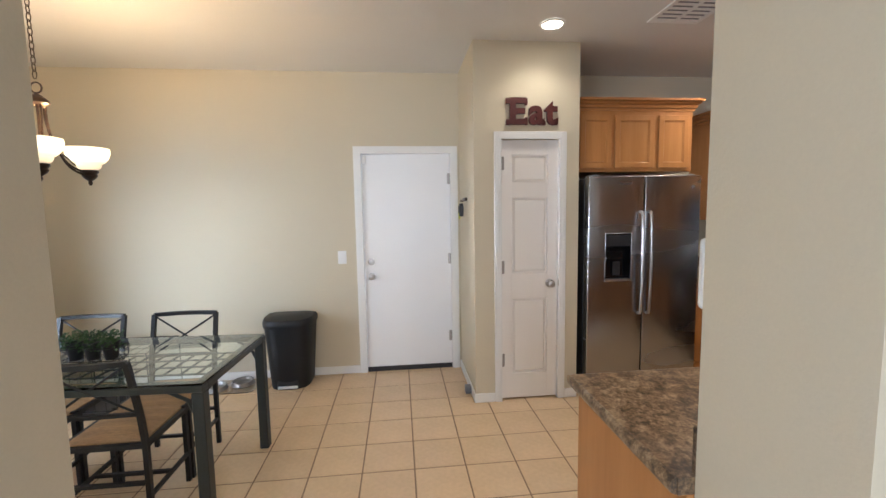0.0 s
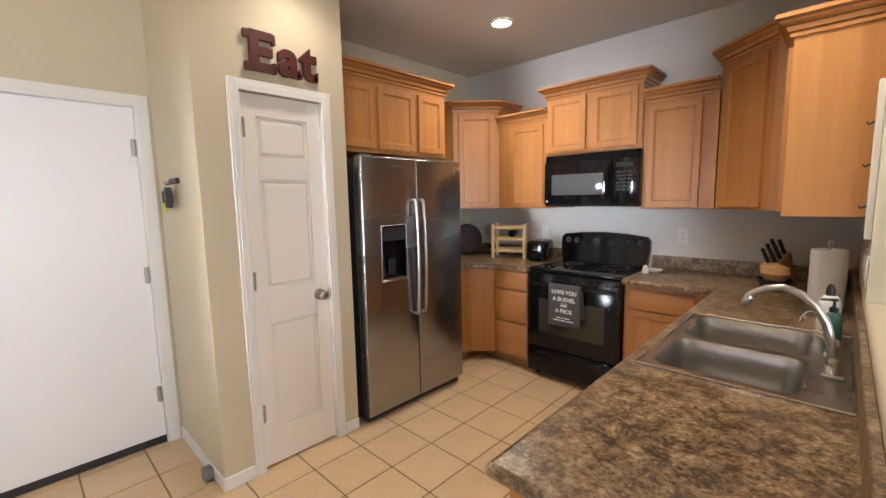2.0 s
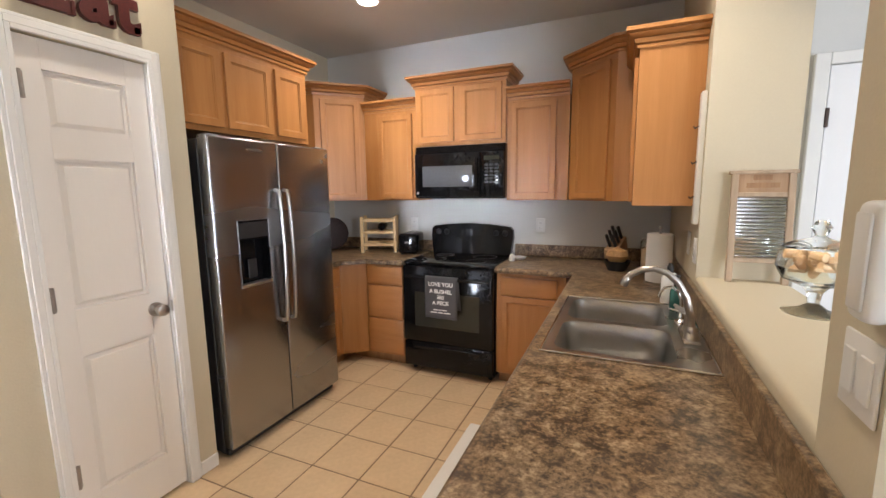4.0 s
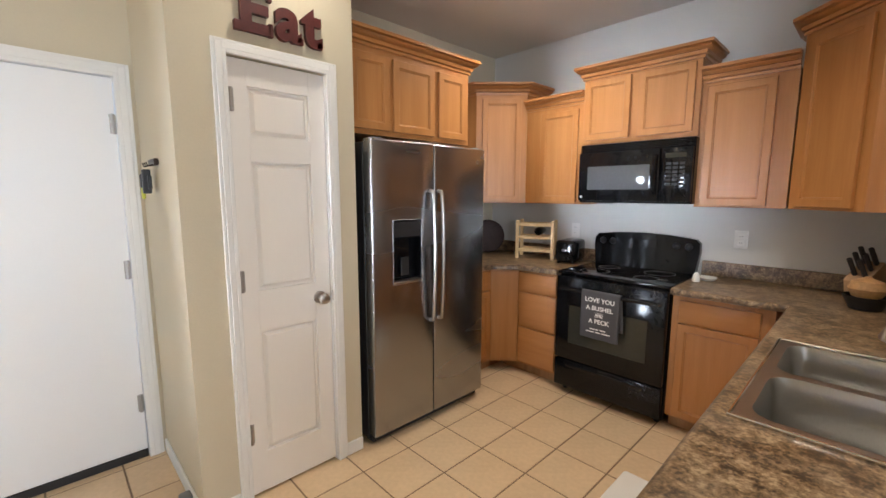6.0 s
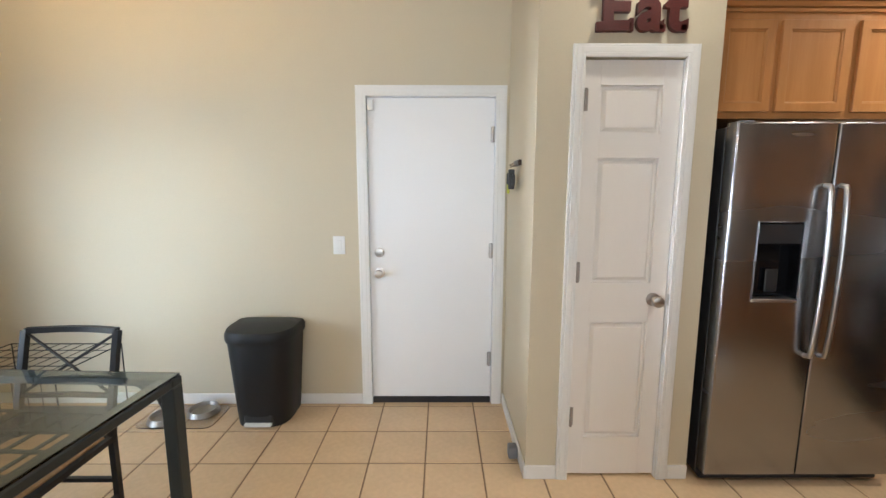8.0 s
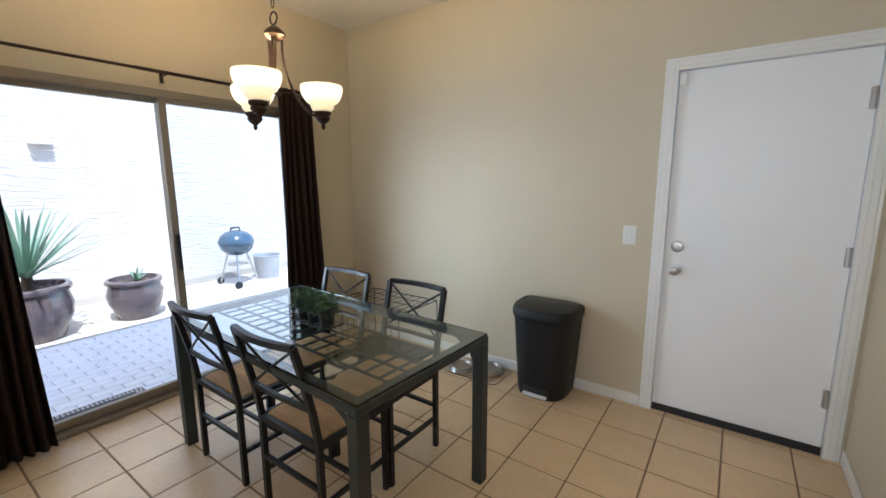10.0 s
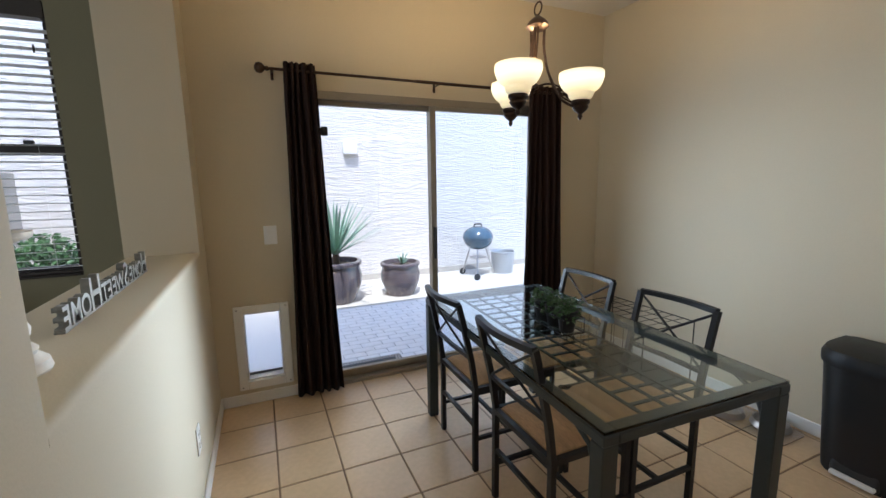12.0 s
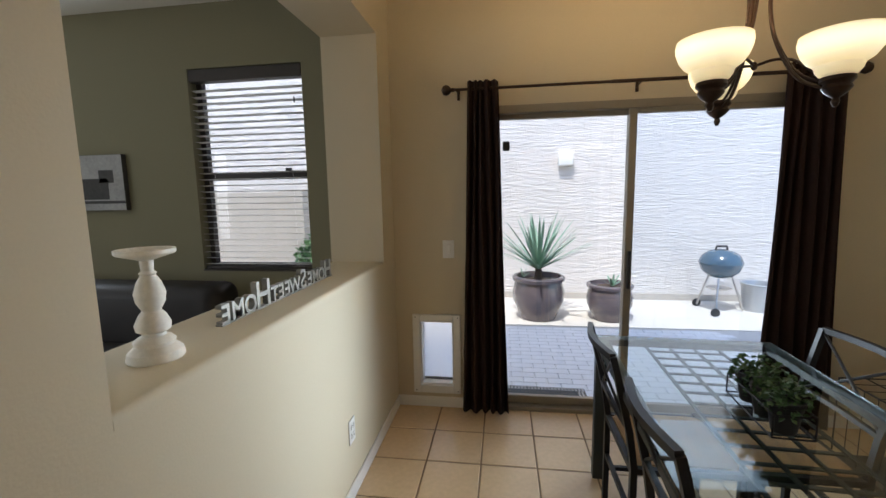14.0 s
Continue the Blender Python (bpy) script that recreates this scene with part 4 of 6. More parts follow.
HOLE = (0.14, 0.352, 0.962, 1.325)
ld = part("door", fridge_door(0.002, SPLIT - 0.003, HOLE), STEEL, fr)
rd = part("door", fridge_door(SPLIT + 0.003, FW - 0.002), STEEL, fr)
bm = B()
box(bm, HOLE[0], 0.058, HOLE[2], HOLE[1], 0.066, HOLE[3])
box(bm, HOLE[0], 0.002, HOLE[3] - 0.11, HOLE[1], 0.058, HOLE[3], 0.002)
for a, b in ((HOLE[0], HOLE[0] + 0.006), (HOLE[1] - 0.006, HOLE[1])):
    box(bm, a, 0.002, HOLE[2], b, 0.058, HOLE[3] - 0.11)
part("control_strip", box(B(), HOLE[0] + 0.008, -0.001, HOLE[3] - 0.10, HOLE[1] - 0.008, 0.0018, HOLE[3] - 0.012, 0.001), BLACK_MATTE, ld, "matte black dispenser control strip")
dsp = part("dispenser", bm, BLACK_GLASS, ld, "black ice and water dispenser")
part("drip_tray", box(B(), HOLE[0] - 0.002, -0.008, HOLE[2] - 0.012, HOLE[1] + 0.002, 0.05, HOLE[2] + 0.004, 0.003), NICKEL, ld, "silver drip tray lip")
part("frame", tube(B(), ((HOLE[0], -0.002, HOLE[2]), (HOLE[0], -0.002, HOLE[3]), (HOLE[1], -0.002, HOLE[3]), (HOLE[1], -0.002, HOLE[2])), 0.0028, 6), STEEL, ld, "slim silver surround")
part("paddle", box(B(), 0.225, 0.035, 0.99, 0.285, 0.045, 1.10, 0.004), BLACK_MATTE, ld)
for door, x in ((ld, SPLIT - 0.035), (rd, SPLIT + 0.035)):
    bm = B()
    pts = [(x, -0.002, 0.69), (x, -0.030, 0.695), (x, -0.037, 0.72)] + [(x, -0.038 - 0.014 * math.sin(math.pi * k / 8), 0.72 + 0.74 * k / 8) for k in range(1, 8)] + [(x, -0.037, 1.46), (x, -0.030, 1.485), (x, -0.002, 1.49)]
    tube(bm, pts, 0.0115, 12)
    part("handle", bm, STEEL_SINK, door, "curved steel bar handle")
for x in (0.04, FW - 0.09):
    part("hinge_cover", box(B(), x, 0.03, FH - 0.012, x + 0.06, 0.12, FH + 0.01, 0.004), GREY_PLASTIC, fr)
for x in (0.05, FW - 0.05):
    part("foot", lathe(B(), ((0.02, 0), (0.02, 0.03)), 10, (x, 0.10, 0.0)), BLACK_MATTE, fr)
part("badge", lathe(B(), ((0.012, 0), (0.012, 0.002)), 16, (FW - 0.07, -0.0005, 1.68), tilt=Matrix.Rotation(radians(90), 3, "X")), NICKEL, rd, "small round metal badge")

# ---- stove ----
st = thing("stove", east(3.14, 2.984), "black electric range with glass cooktop and oven", "stove")
SW = 0.76
part("body", box(B(), 0.002, 0.03, 0.04, SW - 0.002, 0.60, 0.895, 0.003), BLACK_GLOSS, st)
part("cooktop", box(B(), 0.0, 0.0, 0.895, SW, 0.57, 0.918, 0.006, 2), BLACK_GLASS, st, "black ceramic glass cooktop")
for x, y, r in ((0.2, 0.16, 0.10), (0.56, 0.16, 0.08), (0.2, 0.40, 0.075), (0.56, 0.40, 0.10)):
    bm = B()
    lathe(bm, ((r, 0.9182), (r, 0.9186), (r - 0.003, 0.9186), (r - 0.003, 0.9182)), 36, (x, y, 0), closed=False)
    part("burner_ring", bm, GREY_PLASTIC, st)
od = part("oven_door", box(B(), 0.005, -0.025, 0.272, SW - 0.005, 0.03, 0.885, 0.008, 2), BLACK_GLOSS, st)
part("oven_window", box(B(), 0.11, -0.0275, 0.40, SW - 0.11, -0.024, 0.68, 0.001), OVEN_GLASS, od, "dark tinted oven window")
part("door_handle", tube(B(), ((0.04, -0.025, 0.80), (0.045, -0.065, 0.805), (0.09, -0.07, 0.805), (SW - 0.09, -0.07, 0.805), (SW - 0.045, -0.065, 0.805), (SW - 0.04, -0.025, 0.80)), 0.013, 10), BLACK_GLOSS, od)
dr = part("drawer", box(B(), 0.005, -0.02, 0.055, SW - 0.005, 0.03, 0.262, 0.008, 2), BLACK_GLOSS, st)
part("drawer_pull", box(B(), 0.10, -0.034, 0.215, SW - 0.10, -0.018, 0.245, 0.007, 2), BLACK_GLOSS, dr)
bm = B()
poly = [(0.02, 0.918), (SW - 0.02, 0.918), (SW - 0.0, 1.06), (SW - 0.003, 1.13), (SW - 0.03, 1.158), (SW * 0.75, 1.176), (SW * 0.5, 1.184), (SW * 0.25, 1.176), (0.03, 1.158), (0.003, 1.13), (0.0, 1.06)]
fr_v = [bm.verts.new((x, 0.535 - (z - 0.918) * -0.10, z)) for x, z in poly]
bk_v = [bm.verts.new((x, 0.60, z)) for x, z in poly]
bm.faces.new(fr_v)
bm.faces.new(list(reversed(bk_v)))
for i in range(len(poly)):
    j = (i + 1) % len(poly)
    bm.faces.new((fr_v[i], fr_v[j], bk_v[j], bk_v[i]))
bg = part("backguard", bm, BLACK_GLOSS, st, "curved black control panel")
for x in (0.07, 0.15, SW - 0.15, SW - 0.07):
    part("control_knob", lathe(B(), ((0.026, 0), (0.024, 0.012), (0.019, 0.024), (0.016, 0.026)), 18, (x, 0.554, 1.105), tilt=Matrix.Rotation(radians(95), 3, "X")), BLACK_MATTE, bg)
part("clock_display", box(B(), SW / 2 - 0.10, 0.5485, 1.07, SW / 2 + 0.10, 0.5565, 1.13, 0.001), BLACK_GLASS, bg)
for x in (0.05, SW - 0.05):
    part("foot", lathe(B(), ((0.018, 0), (0.018, 0.042)), 10, (x, 0.08, 0)), BLACK_MATTE, st)

# towel over the oven handle
tw = thing("tea_towel", east(3.14, 2.984) @ Matrix.Translation((0.232, -0.086, 0)), "slate grey tea towel with white lettering on the oven handle", "towel")
bm = B()
wv = 0.265
cols = 14
def towel_sheet(bm, y0, z0, z1, zs):
    rows = []
    for j in range(zs + 1):
        z = z0 + (z1 - z0) * j / zs
        rows.append([bm.verts.new((wv * i / cols, y0 + 0.004 * math.sin(i * 0.9) * (1 - j / zs), z)) for i in range(cols + 1)])
    for a, b in zip(rows, rows[1:]):
        for i in range(cols):
            bm.faces.new((a[i], a[i + 1], b[i + 1], b[i]))
    return rows
fr_rows = towel_sheet(bm, 0.0, 0.50, 0.812, 10)
arc_rows = []
for k in range(1, 6):
    a = math.pi * k / 6
    arc_rows.append([bm.verts.new((wv * i / cols, 0.016 - 0.016 * math.cos(a), 0.812 + 0.016 * math.sin(a))) for i in range(cols + 1)])
chain = [fr_rows[-1]] + arc_rows
bk_rows = []
for j in range(9):
    z = 0.812 - (0.812 - 0.57) * j / 8
    bk_rows.append([bm.verts.new((wv * i / cols + 0.02 * j / 8, 0.032, z)) for i in range(cols + 1)])
chain += bk_rows
for a, b in zip(chain, chain[1:]):
    for i in range(cols):
        bm.faces.new((a[i], a[i + 1], b[i + 1], b[i]))
cl = part("cloth", bm, TOWEL, tw)
sol = cl.modifiers.new("thick", "SOLIDIFY")
sol.thickness = 0.003
UPR = Matrix.Translation((wv / 2, -0.0065, 0)) @ pose(0, 0, 0, 90)
for text, size, z in (("LOVE YOU", 0.042, 0.755), ("A BUSHEL", 0.042, 0.70), ("AND", 0.025, 0.66), ("A PECK", 0.042, 0.61)):
    words("print", text, size, 0.001, PRINT, tw, Matrix.Translation((0, 0, z)) @ UPR, 0.0012)
for z, w0 in ((0.66 - 0.006, 0.03), (0.683, 0.03)):
    part("print_rule", box(B(), wv / 2 - w0, -0.007, z, wv / 2 + w0, -0.006, z + 0.002), PRINT, tw)
for z, segs in ((0.565, ((-0.06, -0.025), (-0.018, 0.0), (0.008, 0.05))), (0.545, ((-0.085, -0.03), (-0.02, 0.015), (0.025, 0.08)))):
    for a, b in segs:
        part("print_bar", box(B(), wv / 2 + a, -0.007, z, wv / 2 + b, -0.006, z + 0.008), PRINT, tw)

# ---- microwave ----
mw = thing("microwave", east(3.36, 2.974) @ Matrix.Translation((0, 0, -0.022)), "black over-the-range microwave above the stove", "microwave")
part("body", box(B(), 0.0, 0.02, 1.432, SW, E - 3.36 - 0.002, 1.848, 0.003), BLACK_GLOSS, mw)
md = part("door", box(B(), 0.003, -0.012, 1.445, 0.565, 0.019, 1.79, 0.008, 2), BLACK_GLOSS, mw)
part("door_window", box(B(), 0.075, -0.0145, 1.525, 0.505, -0.011, 1.69, 0.006, 2), SCREEN_GLASS, md, "smoky mesh window")
part("door_handle", tube(B(), ((0.545, -0.012, 1.50), (0.545, -0.045, 1.52), (0.545, -0.052, 1.62), (0.545, -0.045, 1.72), (0.545, -0.012, 1.74)), 0.012, 10), BLACK_GLOSS, md)
DARK_BUTTON = mat("dark_button", (0.016, 0.016, 0.018), 0.5, var=0.1, bump=0)
cp = part("control_panel", box(B(), 0.57, -0.012, 1.445, SW - 0.003, 0.019, 1.79, 0.008, 2), BLACK_GLOSS, mw)
part("display", box(B(), 0.60, -0.0135, 1.725, 0.72, -0.0115, 1.755), OVEN_GLASS, cp)
for r in range(6):
    for k in range(3):
        part("button", box(B(), 0.605 + k * 0.04, -0.0135, 1.55 + r * 0.026, 0.635 + k * 0.04, -0.0115, 1.566 + r * 0.026), DARK_BUTTON, cp)
for k in range(5):
    part("vent_slat", box(B(), 0.01, -0.008 + 0.002 * k, 1.797 + 0.010 * k, SW - 0.01, 0.019, 1.803 + 0.010 * k, 0.001), BLACK_GLOSS, mw)
part("lamp_cover", box(B(), 0.12, 0.05, 1.424, 0.22, 0.12, 1.432), GREY_PLASTIC, mw)
part("badge", lathe(B(), ((0.009, 0), (0.009, 0.002)), 12, (0.03, -0.012, 1.475), tilt=Matrix.Rotation(radians(90), 3, "X")), PRINT, md, "small round white badge")

# ---- dining: table, chairs, chandelier, bin ----
TX0, TX1, TY0, TY1, TZ = -2.125, -0.63, 2.205, 2.995, 0.755
TURNED = pose(-1.3775, 2.60, 0, 0, 0, -2.6) @ Matrix.Translation((1.3775, -2.60, 0))
tb = thing("dining_table", TURNED, "dark metal dining table with clear glass top and lattice under it", "table")
bm = B()
fw = 0.055
for a in ((TX0, TY0, TX1, TY0 + fw), (TX0, TY1 - fw, TX1, TY1), (TX0, TY0 + fw, TX0 + fw, TY1 - fw), (TX1 - fw, TY0 + fw, TX1, TY1 - fw)):
    box(bm, a[0], a[1], TZ - 0.045, a[2], a[3], TZ - 0.012, 0.004)
part("top_frame", bm, TABLE_METAL, tb)
tg = part("glass_top", box(B(), TX0 + 0.004, TY0 + 0.004, TZ - 0.011, TX1 - 0.004, TY1 - 0.004, TZ - 0.001, 0.002), TABLE_GLASS, tb, "clear glass top")
tg.visible_shadow = False
for x in (TX0, TX1 - 0.055):
    for y in (TY0, TY1 - 0.055):
        part("leg", box(B(), x, y, 0.0, x + 0.055, y + 0.055, TZ - 0.045, 0.004), TABLE_METAL, tb)
# lattice of flat bars running the length of the table
LY0, LY1, LZ = 2.44, 2.76, TZ - 0.055
nb = 16
for k in range(nb + 1):
    x = TX0 + 0.07 + (TX1 - TX0 - 0.14) * k / nb
    part("lattice_bar", box(B(), x - 0.007, LY0, LZ - 0.004, x + 0.007, LY1, LZ + 0.001), TABLE_METAL, tb)
for k in range(4):
    y = LY0 + (LY1 - LY0) * k / 3
    part("lattice_rail", box(B(), TX0 + fw - 0.02, y - 0.007, LZ + 0.001, TX1 - fw + 0.02, y + 0.007, LZ + 0.006), TABLE_METAL, tb)
for x, d in ((TX0 + 0.055, 1), (TX1 - 0.055, -1)):
    for y in (TY0 + 0.028, TY1 - 0.028):
        part("corner_brace", tube(B(), ((x, y, TZ - 0.16), (x + d * 0.03, y, TZ - 0.09), (x + d * 0.11, y, TZ - 0.048)), 0.009, 6), TABLE_METAL, tb)


def chair(m, group):
    """Metal chair facing +y: raked posts, curved top rail, crossed back bars, rush seat."""
    c = thing("dining_chair", m, "black metal dining chair with crossed back and woven rush seat", "chair", group)
    hw, sd, r = 0.195, 0.40, 0.012
    def post(x):
        return [(x, 0.0, 0.0), (x, 0.0, 0.44), (x, -0.02, 0.58), (x, -0.07, 0.80), (x, -0.088, 0.87)]
    for x in (-hw, hw):
        part("back_post", tube(B(), post(x), r, square=True), IRON, c)
        part("leg", tube(B(), ((x, sd, 0.0), (x, sd, 0.45)), r, square=True), IRON, c)
    top = [(-hw + 2 * hw * k / 8, -0.088 - 0.028 * math.sin(math.pi * k / 8), 0.868) for k in range(9)]
    part("top_rail", tube(B(), top, r, square=True), IRON, c)
    part("mid_rail", tube(B(), ((-hw, -0.026, 0.60), (0, -0.035, 0.60), (hw, -0.026, 0.60)), 0.009, square=True), IRON, c)
    for sx in (-1, 1):
        part("cross_bar", tube(B(), ((sx * -hw, -0.026, 0.60), (0, -0.062 + 0.006 * sx, 0.735), (sx * hw, -0.088, 0.86)), 0.006, 6), IRON, c)
    for a, b in (((-hw, 0, 0.43), (hw, 0, 0.43)), ((-hw, sd, 0.43), (hw, sd, 0.43)), ((-hw, 0, 0.43), (-hw, sd, 0.43)), ((hw, 0, 0.43), (hw, sd, 0.43))):
        part("seat_rail", tube(B(), (a, b), r, square=True), IRON, c)
    for a, b in (((-hw, 0, 0.17), (-hw, sd, 0.17)), ((hw, 0, 0.17), (hw, sd, 0.17)), ((-hw, sd * 0.5, 0.17), (hw, sd * 0.5, 0.17)), ((-hw, 0, 0.24), (hw, 0, 0.24))):
        part("stretcher", tube(B(), (a, b), 0.009, square=True), IRON, c)
    bm = B()
    n = 16
    grid = []
    for j in range(n + 1):
        row = []
        for i in range(n + 1):
            u, v = i / n * 2 - 1, j / n * 2 - 1
            k = max(abs(u), abs(v))
            z = 0.448 + 0.018 * (1 - k ** 4) - 0.012 * max(0, 1 - abs(abs(u) - abs(v)) * 6) * k
            row.append(bm.verts.new((u * (hw - 0.014), sd / 2 + v * (sd / 2 - 0.014), z)))
        grid.append(row)
    for j in range(n):
        for i in range(n):
            bm.faces.new((grid[j][i], grid[j][i + 1], grid[j + 1][i + 1], grid[j + 1][i]))
    lo = [bm.verts.new((x, y, 0.425)) for x, y in ((-hw + 0.014, 0.014), (hw - 0.014, 0.014), (hw - 0.014, sd - 0.014), (-hw + 0.014, sd - 0.014))]
    bm.faces.new(lo)
    edge = [grid[0], [r_[-1] for r_ in grid], grid[-1][::-1], [r_[0] for r_ in grid][::-1]]
    for k, e in enumerate(edge):
        bm.faces.new([lo[(k + 1) % 4], lo[k]] + e)
    part("seat", bm, RUSH, c, "woven natural rush seat")
    return c


ch = chair(pose(-1.163, 2.262, 0), "chairs round the table")
copy_thing(ch, pose(-1.745, 2.262, 0))
copy_thing(ch, pose(-1.17, 3.032, 0, 0, 0, 180))
copy_thing(ch, pose(-1.755, 3.045, 0, 0, 0, 180))

# herb pots in a wire rack on the table
pr = thing("herb_planter", pose(-1.40, 2.605, TZ, 0, 0, -4) @ Matrix.Diagonal((0.76, 0.90, 0.95, 1)), "three potted green herbs in a black wire rack", "plant")
random.seed(4)
part("rack", tube(B(), ((-0.19, -0.06, 0.004), (0.19, -0.06, 0.004), (0.19, 0.06, 0.004), (-0.19, 0.06, 0.004), (-0.19, -0.06, 0.004)), 0.003, 6), IRON, pr)
part("rack_rim", tube(B(), ((-0.19, -0.06, 0.075), (0.19, -0.06, 0.075), (0.19, 0.06, 0.075), (-0.19, 0.06, 0.075), (-0.19, -0.06, 0.075)), 0.003, 6), IRON, pr)
for x in (-0.19, 0.19):
    for y in (-0.06, 0.06):
        part("rack_wire", tube(B(), ((x, y, 0.003), (x, y, 0.077)), 0.003, 6), IRON, pr)
for k in range(3):
    x = -0.125 + 0.125 * k
    pot = part("pot", lathe(B(), ((0.036, 0.002), (0.052, 0.09), (0.055, 0.092), (0.055, 0.105), (0.048, 0.105), (0.046, 0.09)), 20, (x, 0, 0)), BLACK_MATTE, pr, "black plastic pot")
    bm = B()
    for j in range(240):
        a, rr, h = random.uniform(0, 6.28), 0.075 * math.sqrt(random.random()), random.uniform(0.085, 0.175)
        c0 = Vector((x + rr * math.cos(a), rr * math.sin(a), h - rr * 0.35))
        m3 = Euler((random.uniform(-0.9, 0.9), random.uniform(-0.9, 0.9), random.uniform(0, 6.28))).to_matrix()
        s_ = random.uniform(0.012, 0.022)
        vs = [bm.verts.new(c0 + m3 @ (Vector(v) * s_)) for v in ((0, -0.6, 0), (0.45, 0, 0.15), (0, 0.9, 0), (-0.45, 0, 0.15))]
        bm.faces.new((vs[0], vs[1], vs[2]))
        bm.faces.new((vs[0], vs[2], vs[3]))
    part("leaves", bm, LEAF, pr, "dense small green leaves")

# chandelier: three alabaster bowls on curved bronze arms
CX, CY, DROP = -1.505, 2.55, 0.045
cd = thing("chandelier", pose(CX, CY, H - DROP), "bronze chandelier with three lit alabaster glass bowls", "chandelier")
part("canopy", lathe(B(), ((0.065, DROP - 0.002), (0.062, DROP - 0.012), (0.04, DROP - 0.03), (0.012, DROP - 0.04)), 24), BRONZE, cd)
zz = DROP - 0.04
k = 0
while zz > -0.50:
    bm = B()
    pts = []
    for i in range(13):
        a = 2 * math.pi * i / 12
        v = Vector((0.010 * math.cos(a), 0, zz - 0.02 + 0.022 * math.sin(a)))
        if k % 2:
            v = Vector((0, v.x, v.z))
        pts.append(v)
    tube(bm, pts, 0.0025, 5)
    part("chain_link", bm, BRONZE, cd)
    zz -= 0.034
    k += 1
part("loop", tube(B(), [(0.026 * math.cos(2 * math.pi * i / 16), 0, -0.555 + 0.026 * math.sin(2 * math.pi * i / 16)) for i in range(17)], 0.004, 6), BRONZE, cd)
part("cap", lathe(B(), ((0.010, -0.585), (0.03, -0.60), (0.045, -0.615), (0.05, -0.63), (0.03, -0.645), (0.012, -0.65)), 20), BRONZE, cd)


def eased(pts, n=5):
    """A smooth line through the points."""
    p = [Vector(q) for q in pts]
    p = [2 * p[0] - p[1]] + p + [2 * p[-1] - p[-2]]
    out = []
    for a, b, c, d in zip(p, p[1:], p[2:], p[3:]):
        for k in range(n):
            t = k / n
            out.append(0.5 * (2 * b + (c - a) * t + (2 * a - 5 * b + 4 * c - d) * t * t + (3 * b - a - 3 * c + d) * t ** 3))
    return out + [p[-2]]


part("hub", lathe(B(), ((0.004, -0.892), (0.008, -0.888), (0.009, -0.880), (0.007, -0.872), (0.004, -0.868)), 18), BRONZE, cd)
for k in range(3):
    a = radians(-58 + 120 * k)
    ca, sa = math.cos(a), math.sin(a)
    R = 0.196
    rod = [(0.03 * ca, 0.03 * sa, -0.64), (0.03 * ca, 0.03 * sa, -0.72), (0.05 * ca, 0.05 * sa, -0.82), (0.10 * ca, 0.10 * sa, -0.925), (0.155 * ca, 0.155 * sa, -0.965), (R * ca, R * sa, -0.968)]
    part("arm", tube(B(), eased(rod), 0.0058, 8), BRONZE, cd)
    off = Vector((-sa, ca, 0)) * 0.014
    part("arm", tube(B(), eased([Vector(q) + off * (1 - i / 6) + Vector((0, 0, 0.016 * min(1, i / 3))) for i, q in enumerate(rod)]), 0.0045, 8), BRONZE, cd)
    ang2 = a + 0.16
    part("scroll", tube(B(), eased([(0.0, 0.0, -0.88), (0.05 * math.cos(ang2), 0.05 * math.sin(ang2), -0.868), (0.10 * math.cos(ang2), 0.10 * math.sin(ang2), -0.878), (0.15 * math.cos(ang2), 0.15 * math.sin(ang2), -0.92), (R * ca, R * sa, -0.95)]), 0.0045, 6), BRONZE, cd)
    cup = part("cup", lathe(B(), ((0.005, -1.028), (0.011, -1.014), (0.008, -1.004), (0.026, -0.99), (0.036, -0.976), (0.032, -0.966), (0.042, -0.956), (0.040, -0.945), (0.02, -0.942)), 20, (R * ca, R * sa, 0)), BRONZE, cd)
    sh = part("shade", lathe(B(), ((0.027, -0.944), (0.044, -0.939), (0.053, -0.927), (0.056, -0.913), (0.075, -0.899), (0.088, -0.880), (0.096, -0.857), (0.098, -0.841), (0.096, -0.826), (0.093, -0.826), (0.094, -0.841), (0.092, -0.856), (0.084, -0.877), (0.071, -0.894), (0.052, -0.910), (0.041, -0.933), (0.027, -0.939)), 32, (R * ca, R * sa, 0), closed=False), SHADE, cd, "lit alabaster glass bowl")
    lamp = bpy.data.lights.new("bulb_light", "POINT")
    lamp.energy, lamp.color, lamp.shadow_soft_size = BULB, (1.0, 0.67, 0.34), 0.03
    lo = new("bulb_light", lamp)
    lo.matrix_world = Matrix.Translation((CX + R * ca, CY + R * sa, H - DROP - 0.86))

# pedal bin: D-shaped body with a domed lid
tc = thing("pedal_bin", pose(-0.725, 3.995, 0), "charcoal plastic step-on kitchen bin", "bin")


def dshape(w, d, n=20, back=0.10):
    pts = [(w / 2, back), (-w / 2, back)]
    for k in range(n + 1):
        a = math.pi + math.pi * k / n
        pts.append((w / 2 * math.copysign(abs(math.cos(a)) ** 0.6, math.cos(a)), -d * abs(math.sin(a)) ** 0.75))
    return pts


